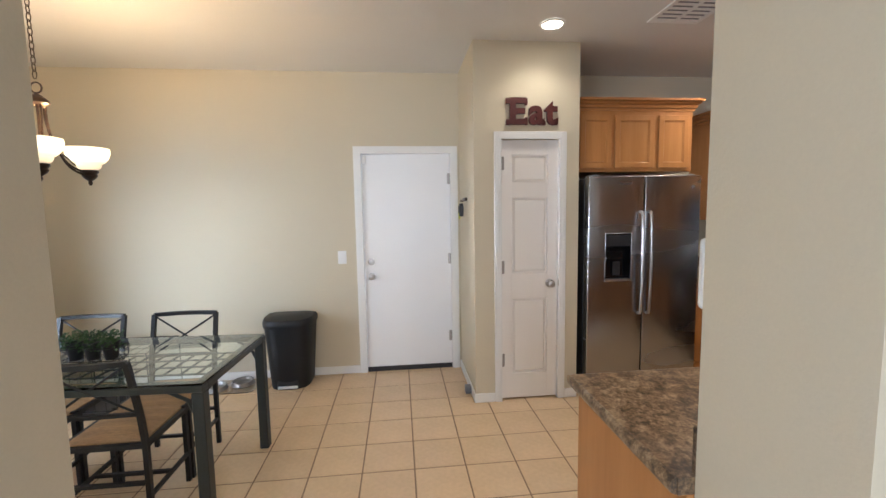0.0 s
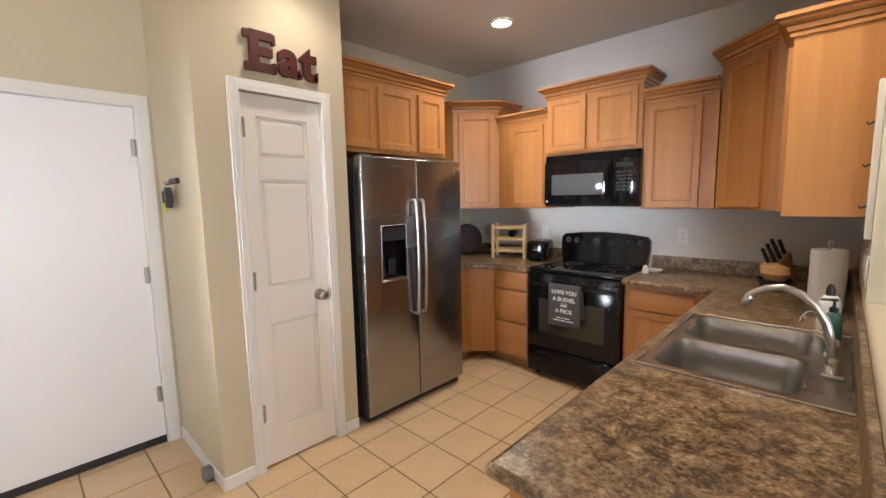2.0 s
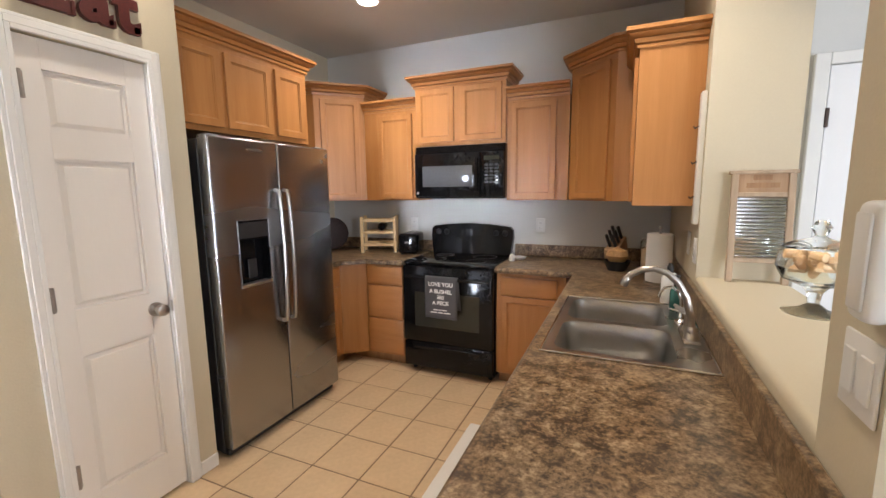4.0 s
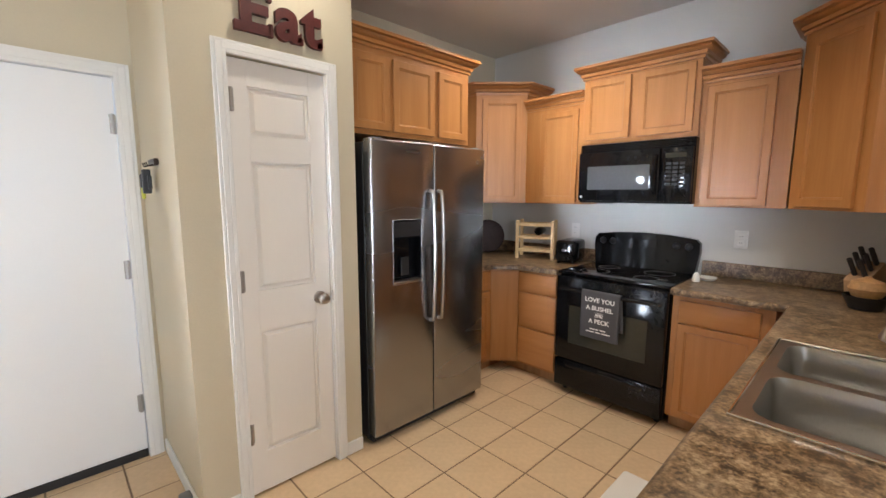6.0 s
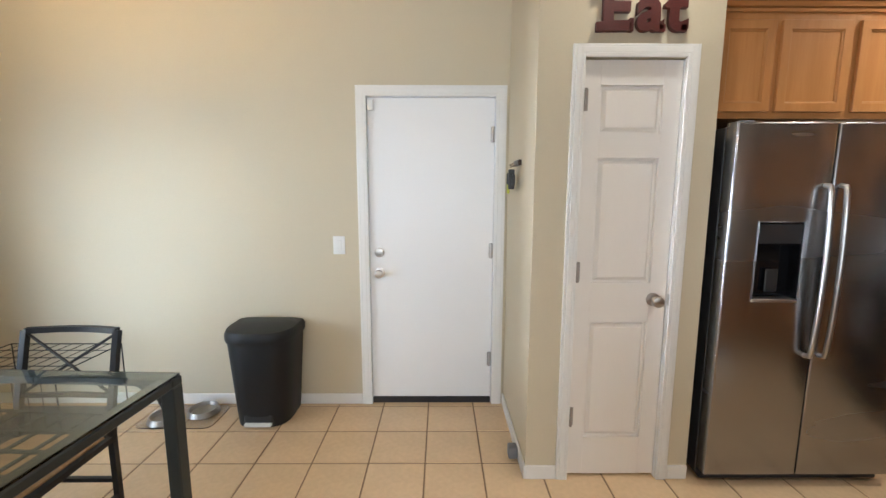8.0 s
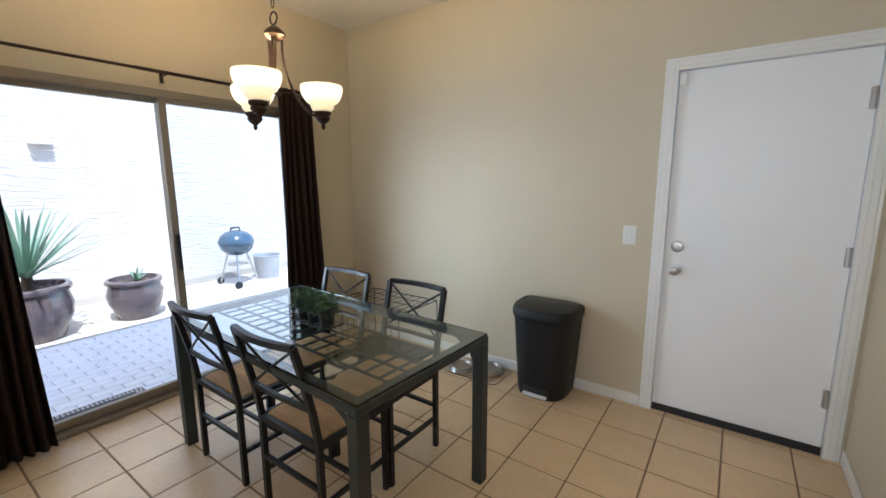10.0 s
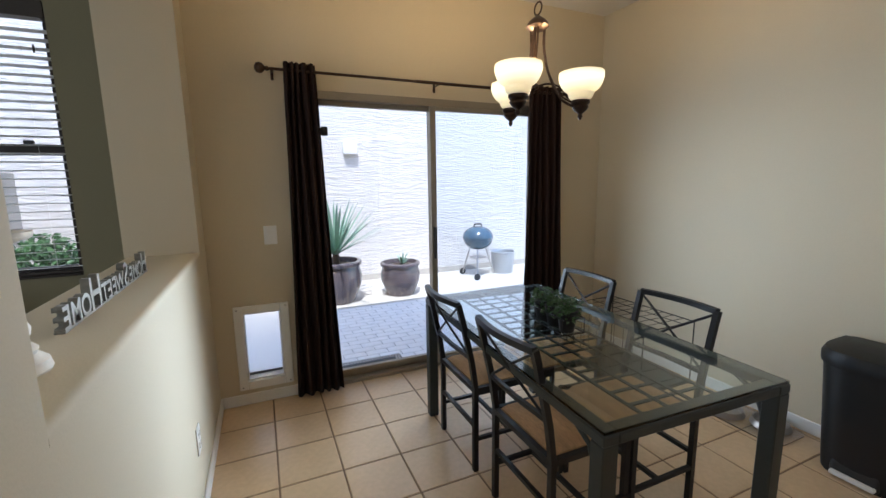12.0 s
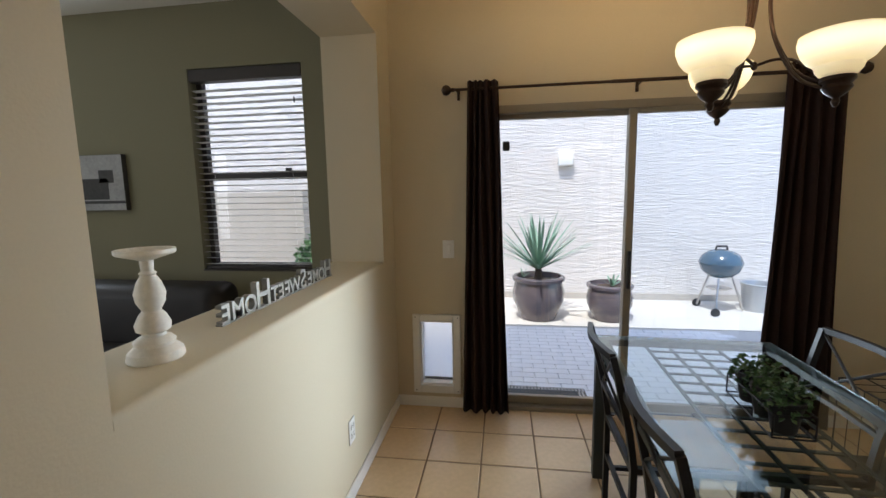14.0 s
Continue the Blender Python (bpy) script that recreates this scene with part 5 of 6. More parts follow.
bm = B()
loops = [(dshape(0.335, 0.175), 0.0), (dshape(0.345, 0.18), 0.05), (dshape(0.415, 0.205), 0.53), (dshape(0.415, 0.205), 0.56)]
rows = rings(bm, loops)
bm.faces.new(list(reversed(rows[0])))
part("body", bm, TRASH, tc)
bm = B()
loops = [(dshape(0.43, 0.216, back=0.108), 0.545), (dshape(0.436, 0.22, back=0.11), 0.558), (dshape(0.436, 0.22, back=0.11), 0.592), (dshape(0.415, 0.205, back=0.104), 0.616), (dshape(0.29, 0.135, back=0.08), 0.632)]
rows = rings(bm, loops)
bm.faces.new(list(reversed(rows[0])))
part("lid", bm, TRASH, tc, "charcoal domed lid")
# raised black block stands in for the shaded hollow behind the pedal
part("hollow_shade_block", box(B(), -0.095, -0.181, 0.002, 0.095, -0.10, 0.092, 0.022, 3), BLACK_MATTE, tc)
part("pedal", box(B(), -0.083, -0.202, 0.014, 0.083, -0.14, 0.034, 0.006, 2), WHITE_PLASTIC, tc, "pale foot pedal")

# wire crate against the wall behind the chairs
wc = thing("wire_crate", pose(-2.06, 3.80, 0), "low black wire pet crate against the wall", "crate")
HX, HY, HZ = 0.36, 0.24, 0.46
for x in (-HX, HX):
    for y in (-HY, HY):
        part("corner_wire", tube(B(), ((x, y, 0.002), (x, y, HZ)), 0.004, 6), IRON, wc)
for z in (0.012, HZ):
    for a, b in (((-HX, -HY), (HX, -HY)), ((HX, -HY), (HX, HY)), ((HX, HY), (-HX, HY)), ((-HX, HY), (-HX, -HY))):
        part("edge_wire", tube(B(), ((*a, z), (*b, z)), 0.004, 6), IRON, wc)
for k in range(1, 9):
    x = -HX + 2 * HX * k / 9
    part("top_wire", tube(B(), ((x, -HY, HZ), (x, HY, HZ)), 0.0022, 5), IRON, wc)
    part("front_wire", tube(B(), ((x, -HY, 0.01), (x, -HY, HZ)), 0.0022, 5), IRON, wc)
for k in range(1, 4):
    y = -HY + 2 * HY * k / 4
    part("cross_wire", tube(B(), ((-HX, y, HZ + 0.003), (HX, y, HZ + 0.003)), 0.003, 5), IRON, wc)
part("tray", box(B(), -HX + 0.01, -HY + 0.01, 0.004, HX - 0.01, HY - 0.01, 0.025, 0.004), BLACK_MATTE, wc)

# pet bowls on a clear mat
pm = single("pet_mat", prism(B(), rounded(-1.50, 3.80, -1.02, 4.08, 0.05), 0.003, 0.008), CLEAR_PLASTIC, "clear plastic pet feeding mat on the tiles", "mat")
def pet_bowl(x, y):
    o = single("pet_bowl", lathe(B(), ((0.095, 0.0), (0.10, 0.003), (0.086, 0.032), (0.089, 0.036), (0.082, 0.036), (0.074, 0.012), (0.02, 0.010)), 28), HINGE, "steel pet bowl on the mat by the wall", "bowl", pose(x, y, 0.0085), "pet bowls")
pet_bowl(-1.16, 3.985)
pet_bowl(-1.36, 3.90)

# ---- curtains on a rod ----
rd_ = thing("curtain_rod", pose(0, 0, 0), "dark bronze curtain rod with ball finials", "curtain rod")
RX, RZ = W + 0.075, 2.105
part("rod", tube(B(), ((RX, 1.48, RZ), (RX, 3.66, RZ)), 0.0085, 12), BRONZE, rd_)
part("rod", tube(B(), ((RX, 2.4, RZ), (RX, 3.66, RZ)), 0.0105, 12), BRONZE, rd_)
for y, d in ((1.48, -1), (3.66, 1)):
    part("finial", lathe(B(), ((0.012, 0), (0.014, 0.012), (0.009, 0.018), (0.026, 0.032), (0.032, 0.05), (0.026, 0.068), (0.008, 0.078)), 18, (RX, y, RZ), tilt=Matrix.Rotation(radians(-90 * d), 3, "X")), BRONZE, rd_)
for y in (1.50, 2.565, 3.64):
    part("bracket", box(B(), W, y - 0.008, RZ - 0.05, W + 0.012, y + 0.008, RZ + 0.02, 0.002), BRONZE, rd_)
    part("bracket_arm", box(B(), W + 0.01, y - 0.005, RZ - 0.016, RX + 0.01, y + 0.005, RZ - 0.010, 0.001), BRONZE, rd_)


def curtain(y0, y1, b0, b1, folds, label):
    """A hanging panel from (y0..y1) at the rod to (b0..b1) at the floor."""
    bm = B()
    nu, nv = folds * 8, 24
    rows = []
    for j in range(nv + 1):
        v = j / nv
        z = 2.15 - v * (2.15 - 0.02)
        row = []
        for i in range(nu + 1):
            u = i / nu
            a, b = y0 + (y1 - y0) * u, b0 + (b1 - b0) * u
            y = a + (b - a) * v ** 0.8
            amp = 0.022 + 0.018 * v
            x = RX + amp * math.sin(u * folds * 2 * math.pi + 0.5 * math.sin(v * 3 + u * 4)) + 0.006 * math.sin(v * 5 + u * 11)
            row.append(bm.verts.new((x, y + 0.006 * math.sin(v * 4 + u * 9), z + (0.008 * math.sin(u * folds * 6.28) if j == nv else 0))))
        rows.append(row)
    for a, b in zip(rows, rows[1:]):
        for i in range(nu):
            bm.faces.new((a[i], a[i + 1], b[i + 1], b[i]))
    o = single("curtain", bm, CURTAIN, label, "curtain", group="curtains", angle=80)
    so = o.modifiers.new("thick", "SOLIDIFY")
    so.thickness = 0.003
    return o


curtain(1.565, 1.745, 1.52, 1.815, 5, "dark brown curtain panel drawn to the side of the patio door")
curtain(3.33, 3.64, 3.29, 3.70, 6, "dark brown curtain panel gathered beside the patio door")

# ---- on the niche ledge ----
LZ1 = NZ0 + 0.002
CAND = ((0.082, 0), (0.085, 0.006), (0.08, 0.03), (0.058, 0.05), (0.062, 0.062), (0.05, 0.075), (0.036, 0.08), (0.034, 0.09), (0.05, 0.10), (0.053, 0.12), (0.04, 0.15), (0.028, 0.165),
        (0.030, 0.172), (0.042, 0.195), (0.046, 0.225), (0.036, 0.26), (0.022, 0.285), (0.026, 0.292), (0.018, 0.30), (0.02, 0.335), (0.05, 0.345), (0.082, 0.355), (0.086, 0.36), (0.086, 0.372), (0.078, 0.372), (0.07, 0.362))
PROF = [(r_ * 0.76, z_ * 0.755) for r_, z_ in CAND]
cs = thing("candle_holder", pose(-0.932, 0.90, LZ1), "chipped white turned wooden candle holder on the ledge", "candle holder", "candle holders")
part("base", lathe(B(), PROF[:8], 32), CHIPPED, cs)
part("stem", lathe(B(), PROF[7:20], 32), CHIPPED, cs)
part("dish", lathe(B(), PROF[19:], 32), CHIPPED, cs)
copy_thing(cs, pose(-0.745, 0.86, LZ1))
hs = thing("letter_sign", pose(-2.03, 0.892, LZ1), "small grey letter sign HOME SWEET HOME on the ledge", "sign")
WIDE = {"M": 0.85, "W": 0.95, "O": 0.75, "E": 0.58, "H": 0.72, "S": 0.65, "T": 0.62}
SIGN = [("H", 0.12), ("O", 0.085), ("M", 0.085), ("E", 0.085), ("S", 0.12), ("W", 0.085), ("E", 0.085), ("E", 0.085), ("T", 0.085), ("H", 0.14), ("O", 0.09), ("M", 0.09), ("E", 0.09)]
kx = 0.85 / sum(WIDE[q] * sz for q, sz in SIGN)
xx = 0.0
for q, sz in SIGN:
    wd_ = WIDE[q] * sz * kx
    words("letter", q, sz, 0.022, PEWTER, hs, Matrix.Translation((xx + wd_ / 2, 0, 0.004)) @ pose(0, 0, 0, 90), 0.002)
    xx += wd_
part("base", box(B(), -0.005, -0.012, 0.0, xx, 0.012, 0.006, 0.001), PEWTER, hs)

# ---- living room seen through the niche ----
so_ = thing("sofa", pose(-2.0, -0.95, 0), "dark brown leather sofa in the living room", "sofa")
part("base", box(B(), -0.55, -0.95, 0.10, 0.45, 0.95, 0.42, 0.05, 3), SOFA, so_)
part("backrest", box(B(), -0.62, -0.95, 0.30, -0.32, 0.95, 0.92, 0.09, 4), SOFA, so_)
for y in (-0.95, 0.75):
    part("armrest", box(B(), -0.6, y, 0.10, 0.45, y + 0.2, 0.66, 0.07, 3), SOFA, so_)
for y in (-0.74, 0.01):
    part("cushion", box(B(), -0.32, y, 0.42, 0.44, y + 0.73, 0.56, 0.05, 3), SOFA, so_)
for x in (-0.5, 0.38):
    for y in (-0.88, 0.88):
        part("foot", lathe(B(), ((0.03, 0.0), (0.035, 0.10)), 10, (x, y, 0)), BLOCKWOOD, so_)
pc = thing("wall_picture", pose(W, -1.105, 1.597), "square grey canvas print with a plain dark shape", "picture")
part("canvas", box(B(), 0.002, -0.20, -0.20, 0.04, 0.18, 0.20, 0.002), CANVAS_DARK, pc)
part("print", box(B(), 0.040, -0.20, -0.198, 0.0415, 0.178, 0.198), CANVAS_GREY, pc, "pale grey print")
bm = B()
for y0, z0, y1, z1 in ((-0.20, -0.12, 0.05, 0.03), (-0.02, 0.0, 0.10, 0.09), (-0.20, -0.15, 0.178, -0.13)):
    box(bm, 0.0415, y0, z0, 0.0425, y1, z1)
part("shape", bm, CANVAS_DARK, pc, "dark plain block shapes")

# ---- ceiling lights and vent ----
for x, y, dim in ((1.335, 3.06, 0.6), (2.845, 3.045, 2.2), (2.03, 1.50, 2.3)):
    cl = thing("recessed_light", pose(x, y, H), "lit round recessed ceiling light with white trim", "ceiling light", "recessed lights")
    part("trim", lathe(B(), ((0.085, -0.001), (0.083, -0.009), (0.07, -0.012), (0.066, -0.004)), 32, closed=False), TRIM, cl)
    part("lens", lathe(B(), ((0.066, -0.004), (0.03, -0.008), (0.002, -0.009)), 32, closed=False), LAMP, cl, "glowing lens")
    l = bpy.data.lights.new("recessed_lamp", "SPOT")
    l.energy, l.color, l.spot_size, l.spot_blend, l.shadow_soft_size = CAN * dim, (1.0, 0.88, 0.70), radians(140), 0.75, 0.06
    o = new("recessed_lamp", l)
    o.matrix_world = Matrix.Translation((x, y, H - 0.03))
cv = thing("ceiling_vent", pose(2.14, 2.805, H), "pale louvred ceiling air vent", "vent")
bm = B()
for a in ((-0.18, -0.18, 0.18, -0.15), (-0.18, 0.15, 0.18, 0.18), (-0.18, -0.15, -0.15, 0.15), (0.15, -0.15, 0.18, 0.15)):
    box(bm, a[0], a[1], -0.012, a[2], a[3], -0.001, 0.003)
part("frame", bm, TRIM, cv)
# darker sheet gives the shaded gaps between slats, with no duct behind
part("backing", box(B(), -0.15, -0.15, -0.003, 0.15, 0.15, -0.001), GREY_PLASTIC, cv)
for k in range(6):
    part("slat", box(B(), -0.15, -0.14 + 0.052 * k, -0.011, 0.15, -0.115 + 0.052 * k, -0.007), TRIM, cv)
part("divider", box(B(), -0.012, -0.15, -0.012, 0.012, 0.15, -0.0065), TRIM, cv)

# ---- wall items ----
def wall_plate(m, w, h, label, kind="rocker", gangs=1):
    c = thing("light_switch" if kind == "rocker" else "outlet", m, label, "switch" if kind == "rocker" else "outlet")
    part("plate", box(B(), -w / 2, -0.006, -h / 2, w / 2, 0, h / 2, 0.003, 2), WHITE_PLASTIC, c)
    for g in range(gangs):
        x = (g - (gangs - 1) / 2) * 0.046
        if kind == "rocker":
            part("rocker", box(B(), x - 0.016, -0.009, -0.033, x + 0.016, -0.005, 0.033, 0.002), WHITE_PLASTIC, c)
        else:
            for z in (-0.022, 0.022):
                f_ = part("socket", box(B(), x - 0.016, -0.0075, z - 0.014, x + 0.016, -0.005, z + 0.014, 0.004, 2), WHITE_PLASTIC, c)
                for sx in (-0.006, 0.006):
                    part("slot", box(B(), x + sx - 0.001, -0.0078, z - 0.004, x + sx + 0.001, -0.0074, z + 0.005), BLACK_MATTE, f_)
    return c


wall_plate(pose(-0.263, N, 1.108), 0.078, 0.12, "white rocker light switch beside the door")
wall_plate(pose(W, 1.42, 1.11, 0, 0, 90), 0.078, 0.12, "white light switch on the cream wall")
wall_plate(pose(-1.83, S, 0.34, 0, 0, 180), 0.075, 0.12, "white wall outlet low under the ledge", "outlet")
wall_plate(pose(E, 2.007, 1.175, 0, 0, -90), 0.075, 0.12, "white wall outlet above the worktop", "outlet")
wall_plate(pose(E, 3.19, 1.163, 0, 0, -90), 0.075, 0.12, "white wall outlet behind the toaster", "outlet")
wall_plate(pose(2.73, S, 1.19, 0, 0, 180), 0.078, 0.12, "white wall switch beneath the corner cabinet")
wall_plate(pose(2.51, S, 1.18, 0, 0, 180), 0.075, 0.12, "white wall outlet beside the bar opening", "outlet")
wall_plate(pose(0.985, S, 1.215, 0, 0, 180), 0.10, 0.115, "white double switch plate on the bar post", gangs=2)
ic = thing("wall_thermostat_box", pose(0.985, S, 1.38, 0, 0, 180), "white plastic control box mounted on the bar post", "control box")
part("body", box(B(), 0.0, -0.03, -0.08, 0.055, 0, 0.08, 0.012, 3), WHITE_PLASTIC, ic)
part("cover", box(B(), 0.008, -0.034, -0.065, 0.047, -0.028, 0.065, 0.004, 2), WHITE_PLASTIC, ic)

et = thing("wall_word", pose(1.283, 3.338, 2.155), "dark red wooden letters spelling Eat over the pantry door", "wall letters")
for ch_, x, sz in (("E", -0.115, 0.26), ("a", 0.035, 0.26), ("t", 0.15, 0.26)):
    words("letter", ch_, sz, 0.024, RED, et, Matrix.Translation((x, 0, 0.012)) @ pose(0, 0, 0, 90), 0.010)
for a in ((-0.198, 0.0, -0.165, 0.04), (-0.198, 0.155, -0.165, 0.195), (-0.055, 0.0, -0.035, 0.055), (-0.055, 0.145, -0.035, 0.195), (0.075, 0.0, 0.105, 0.03), (0.17, 0.0, 0.20, 0.032)):
    part("serif", box(B(), a[0], -0.012, a[1], a[2], 0.012, a[3], 0.002), RED, et)

kr = thing("key_rack", pose(0.84, 3.74, 1.60, 0, 0, -90), "small key hook with hanging keys on the pantry wall", "key rack")
part("plate", box(B(), -0.07, -0.02, 0.0, 0.07, 0.0, 0.03, 0.004), BRONZE, kr)
for k, x in enumerate((-0.045, 0.0, 0.045)):
    part("hook", tube(B(), ((x, -0.015, 0.005), (x, -0.04, -0.005), (x, -0.045, 0.012)), 0.003, 6), BRONZE, kr)
bm = B()
random.seed(7)
for k in range(7):
    x, z = random.uniform(-0.06, 0.06), random.uniform(-0.10, -0.04)
    box(bm, x - 0.012, -0.05 + random.uniform(-0.01, 0.01), z - 0.032, x + 0.016, -0.025, z + 0.032, 0.004)
part("key_bunch", bm, BLACK_MATTE, kr, "bunch of dark keys")
part("tag", box(B(), -0.085, -0.055, -0.155, -0.05, -0.042, -0.07, 0.006), mat("yellow_tag", (0.55, 0.55, 0.05), 0.5), kr, "yellow key tag")
ds = thing("door_stop", pose(0.828, 3.52, 0.045, 0, 0, -90), "small dark door stop on the baseboard", "door stop")
part("bumper", box(B(), -0.03, -0.05, -0.035, 0.03, 0.0, 0.03, 0.008, 2), GREY_PLASTIC, ds)

hk = thing("hook_board", pose(2.515, S, 1.305, 0, 0, 180), "tall white wall board with small dark hooks", "hook board")
part("board", box(B(), -0.028, -0.022, 0.0, 0.028, 0.0, 0.60, 0.003), TRIM, hk)
for z in (0.12, 0.28, 0.44):
    part("hook", tube(B(), ((0, -0.022, z + 0.01), (0, -0.038, z), (0, -0.044, z + 0.01)), 0.0035, 6), IRON, hk)

# ---- on the bar ledge ----
wb = thing("washboard", pose(2.392, 0.835, LZ1, 0, 0, -90) @ pose(0, 0, 0, -4) @ Matrix.Diagonal((0.90, 0.95, 0.955, 1)), "old wooden washboard with ribbed metal face leaning on the wall", "washboard")
WASH = wood("washboard_frame", (0.34, 0.24, 0.15), (0.52, 0.40, 0.28), 0.65)
for x in (-0.125, 0.097):
    part("stile", box(B(), x, -0.012, 0.0, x + 0.028, 0.012, 0.50, 0.002), WASH, wb)
part("header", box(B(), -0.097, -0.006, 0.408, 0.097, 0.006, 0.49, 0.001), BOARD, wb, "brown header board")
part("top_rail", box(B(), -0.135, -0.014, 0.49, 0.135, 0.014, 0.505, 0.002), WASH, wb)
for z in (0.388, 0.092):
    part("rail", box(B(), -0.097, -0.008, z, 0.097, 0.008, z + 0.02, 0.001), WASH, wb)
bm = B()
for k in range(17):
    tube(bm, ((-0.097, -0.002, 0.121 + 0.0162 * k), (0.097, -0.002, 0.121 + 0.0162 * k)), 0.0065, 8)
part("ribs", bm, CHROME, wb, "ribbed metal scrubbing face")
for z, a, b in ((0.462, -0.04, 0.035), (0.428, -0.065, 0.065)):
    part("stamp", box(B(), a, -0.0072, z, b, -0.0058, z + 0.022), BLOCKWOOD, wb, "faded dark stamp")

jr = thing("cork_jar", pose(1.93, 0.79, LZ1) @ Matrix.Scale(1.2, 4), "footed glass jar with lid, full of wine corks", "jar")
jar_b = part("bowl", lathe(B(), ((0.066, 0.0), (0.069, 0.004), (0.03, 0.016), (0.013, 0.03), (0.018, 0.06), (0.03, 0.075), (0.075, 0.095), (0.092, 0.13), (0.088, 0.165), (0.075, 0.18), (0.072, 0.18), (0.084, 0.163), (0.088, 0.13), (0.071, 0.099), (0.02, 0.082)), 32), GLASS, jr)
jar_l = part("lid", lathe(B(), ((0.08, 0.181), (0.08, 0.185), (0.05, 0.20), (0.02, 0.207), (0.012, 0.215), (0.022, 0.235), (0.012, 0.255)), 28), GLASS, jr, "glass lid with knob")
jar_b.visible_shadow = jar_l.visible_shadow = False
random.seed(11)
cork = finish("cork", lathe(B(), ((0.009, -0.02), (0.0105, -0.018), (0.0105, 0.018), (0.009, 0.02)), 10), CORK)
for k in range(34):
    a, rr = random.uniform(0, 6.28), 0.055 * math.sqrt(random.random())
    o = new("cork", cork)
    o.parent = jr
    o.matrix_local = Matrix.Translation((rr * math.cos(a), rr * math.sin(a), random.uniform(0.105 + rr * 0.2, 0.165))) @ Euler((random.uniform(0, 3), random.uniform(0, 3), random.uniform(0, 3))).to_matrix().to_4x4()

# ---- on the worktops ----
wr = thing("wine_rack", pose(3.56, 3.46, CT, 0, 0, -66), "pale pine wine rack on the worktop", "wine rack")
for x in (-0.15, 0.15):
    for y in (-0.10, 0.10):
        part("post", box(B(), x - 0.014, y - 0.014, 0, x + 0.014, y + 0.014, 0.33, 0.003), PINE, wr)
for z in (0.06, 0.17, 0.28):
    for y in (-0.10, 0.10):
        bm = B()
        box(bm, -0.136, y - 0.009, z, 0.136, y + 0.009, z + 0.026, 0.002)
        part("rail", bm, PINE, wr)
bo = single("wine_bottle", lathe(B(), ((0.036, 0), (0.037, 0.01), (0.037, 0.19), (0.03, 0.215), (0.014, 0.235), (0.014, 0.29), (0.016, 0.295), (0.012, 0.30)), 20, tilt=Matrix.Rotation(radians(90), 3, "X")), BLACK_GLASS,
            "dark wine bottle lying in the rack", "bottle", pose(3.56, 3.46, CT + 0.233, 0, 0, -66) @ Matrix.Translation((0.02, 0.16, 0)))
ts = thing("toaster", pose(3.56, 3.13, CT, 0, 0, -80), "black two-slot toaster on the worktop", "toaster")
part("body", box(B(), -0.085, -0.13, 0.012, 0.085, 0.13, 0.185, 0.028, 3), BLACK_GLOSS, ts)
for x in (-0.035, 0.035):
    part("slot", box(B(), x - 0.013, -0.095, 0.180, x + 0.013, 0.095, 0.1862), GREY_PLASTIC, ts)
part("lever", box(B(), -0.02, -0.15, 0.10, 0.02, -0.128, 0.115, 0.004), GREY_PLASTIC, ts)
for x in (-0.06, 0.06):
    for y in (-0.1, 0.1):
        part("foot", lathe(B(), ((0.01, 0), (0.01, 0.013)), 8, (x, y, 0)), BLACK_MATTE, ts)
pl = thing("round_tray", pose(3.52, 3.98, CT, 0, 0, -45), "dark hammered round tray propped in the corner", "tray")
part("disc", lathe(B(), ((0.15, 0), (0.155, 0.01), (0.14, 0.016), (0.12, 0.008), (0.02, 0.006)), 32, (0, 0, 0.155), tilt=Matrix.Rotation(radians(80), 3, "X")), COPPER, pl)

pt = thing("paper_towel", pose(2.95, 1.17, CT), "white paper towel roll on a stand", "paper towel")
part("base", lathe(B(), ((0.075, 0), (0.075, 0.012), (0.02, 0.016)), 24), NICKEL, pt)
part("roll", lathe(B(), ((0.022, 0.017), (0.068, 0.017), (0.07, 0.03), (0.07, 0.285), (0.068, 0.297), (0.022, 0.297)), 32), PAPER, pt, "white paper roll")
part("rod", lathe(B(), ((0.006, 0.01), (0.006, 0.32), (0.012, 0.325), (0.008, 0.34)), 12), NICKEL, pt)
kb = thing("knife_block", pose(3.48, 1.40, CT, 0, 0, 150), "wooden knife block with black-handled knives", "knife block")
bm = B()
prism(bm, ((-0.09, 0.0), (0.07, 0.0), (0.10, 0.12), (-0.02, 0.22)), -0.05, 0.05, 0.004)
bmesh.ops.transform(bm, matrix=Matrix(((1, 0, 0, 0), (0, 0, 1, 0), (0, 1, 0, 0), (0, 0, 0, 1))), verts=bm.verts[:])
part("block", bm, BOARD, kb)
for i in range(3):
    for j in range(2):
        x, y = -0.005 + 0.035 * i, -0.022 + 0.044 * j
        z = 0.205 - 0.028 * i
        part("knife_handle", tube(B(), ((x, y, z), (x + 0.055, y, z + 0.085)), 0.011, 6), BLACK_MATTE, kb)
cn = thing("storage_jar", pose(3.32, 1.20, CT), "glass canister with amber contents", "jar")
cj = part("glass", lathe(B(), ((0.055, 0), (0.06, 0.005), (0.06, 0.20), (0.05, 0.215), (0.046, 0.215), (0.055, 0.198), (0.055, 0.008)), 24), GLASS, cn)
cj.visible_shadow = False
part("contents", lathe(B(), ((0.052, 0.009), (0.053, 0.15), (0.03, 0.16)), 20), CORK, cn, "amber dry contents")
part("lid", lathe(B(), ((0.052, 0.216), (0.054, 0.225), (0.02, 0.235), (0.016, 0.25)), 20), NICKEL, cn)
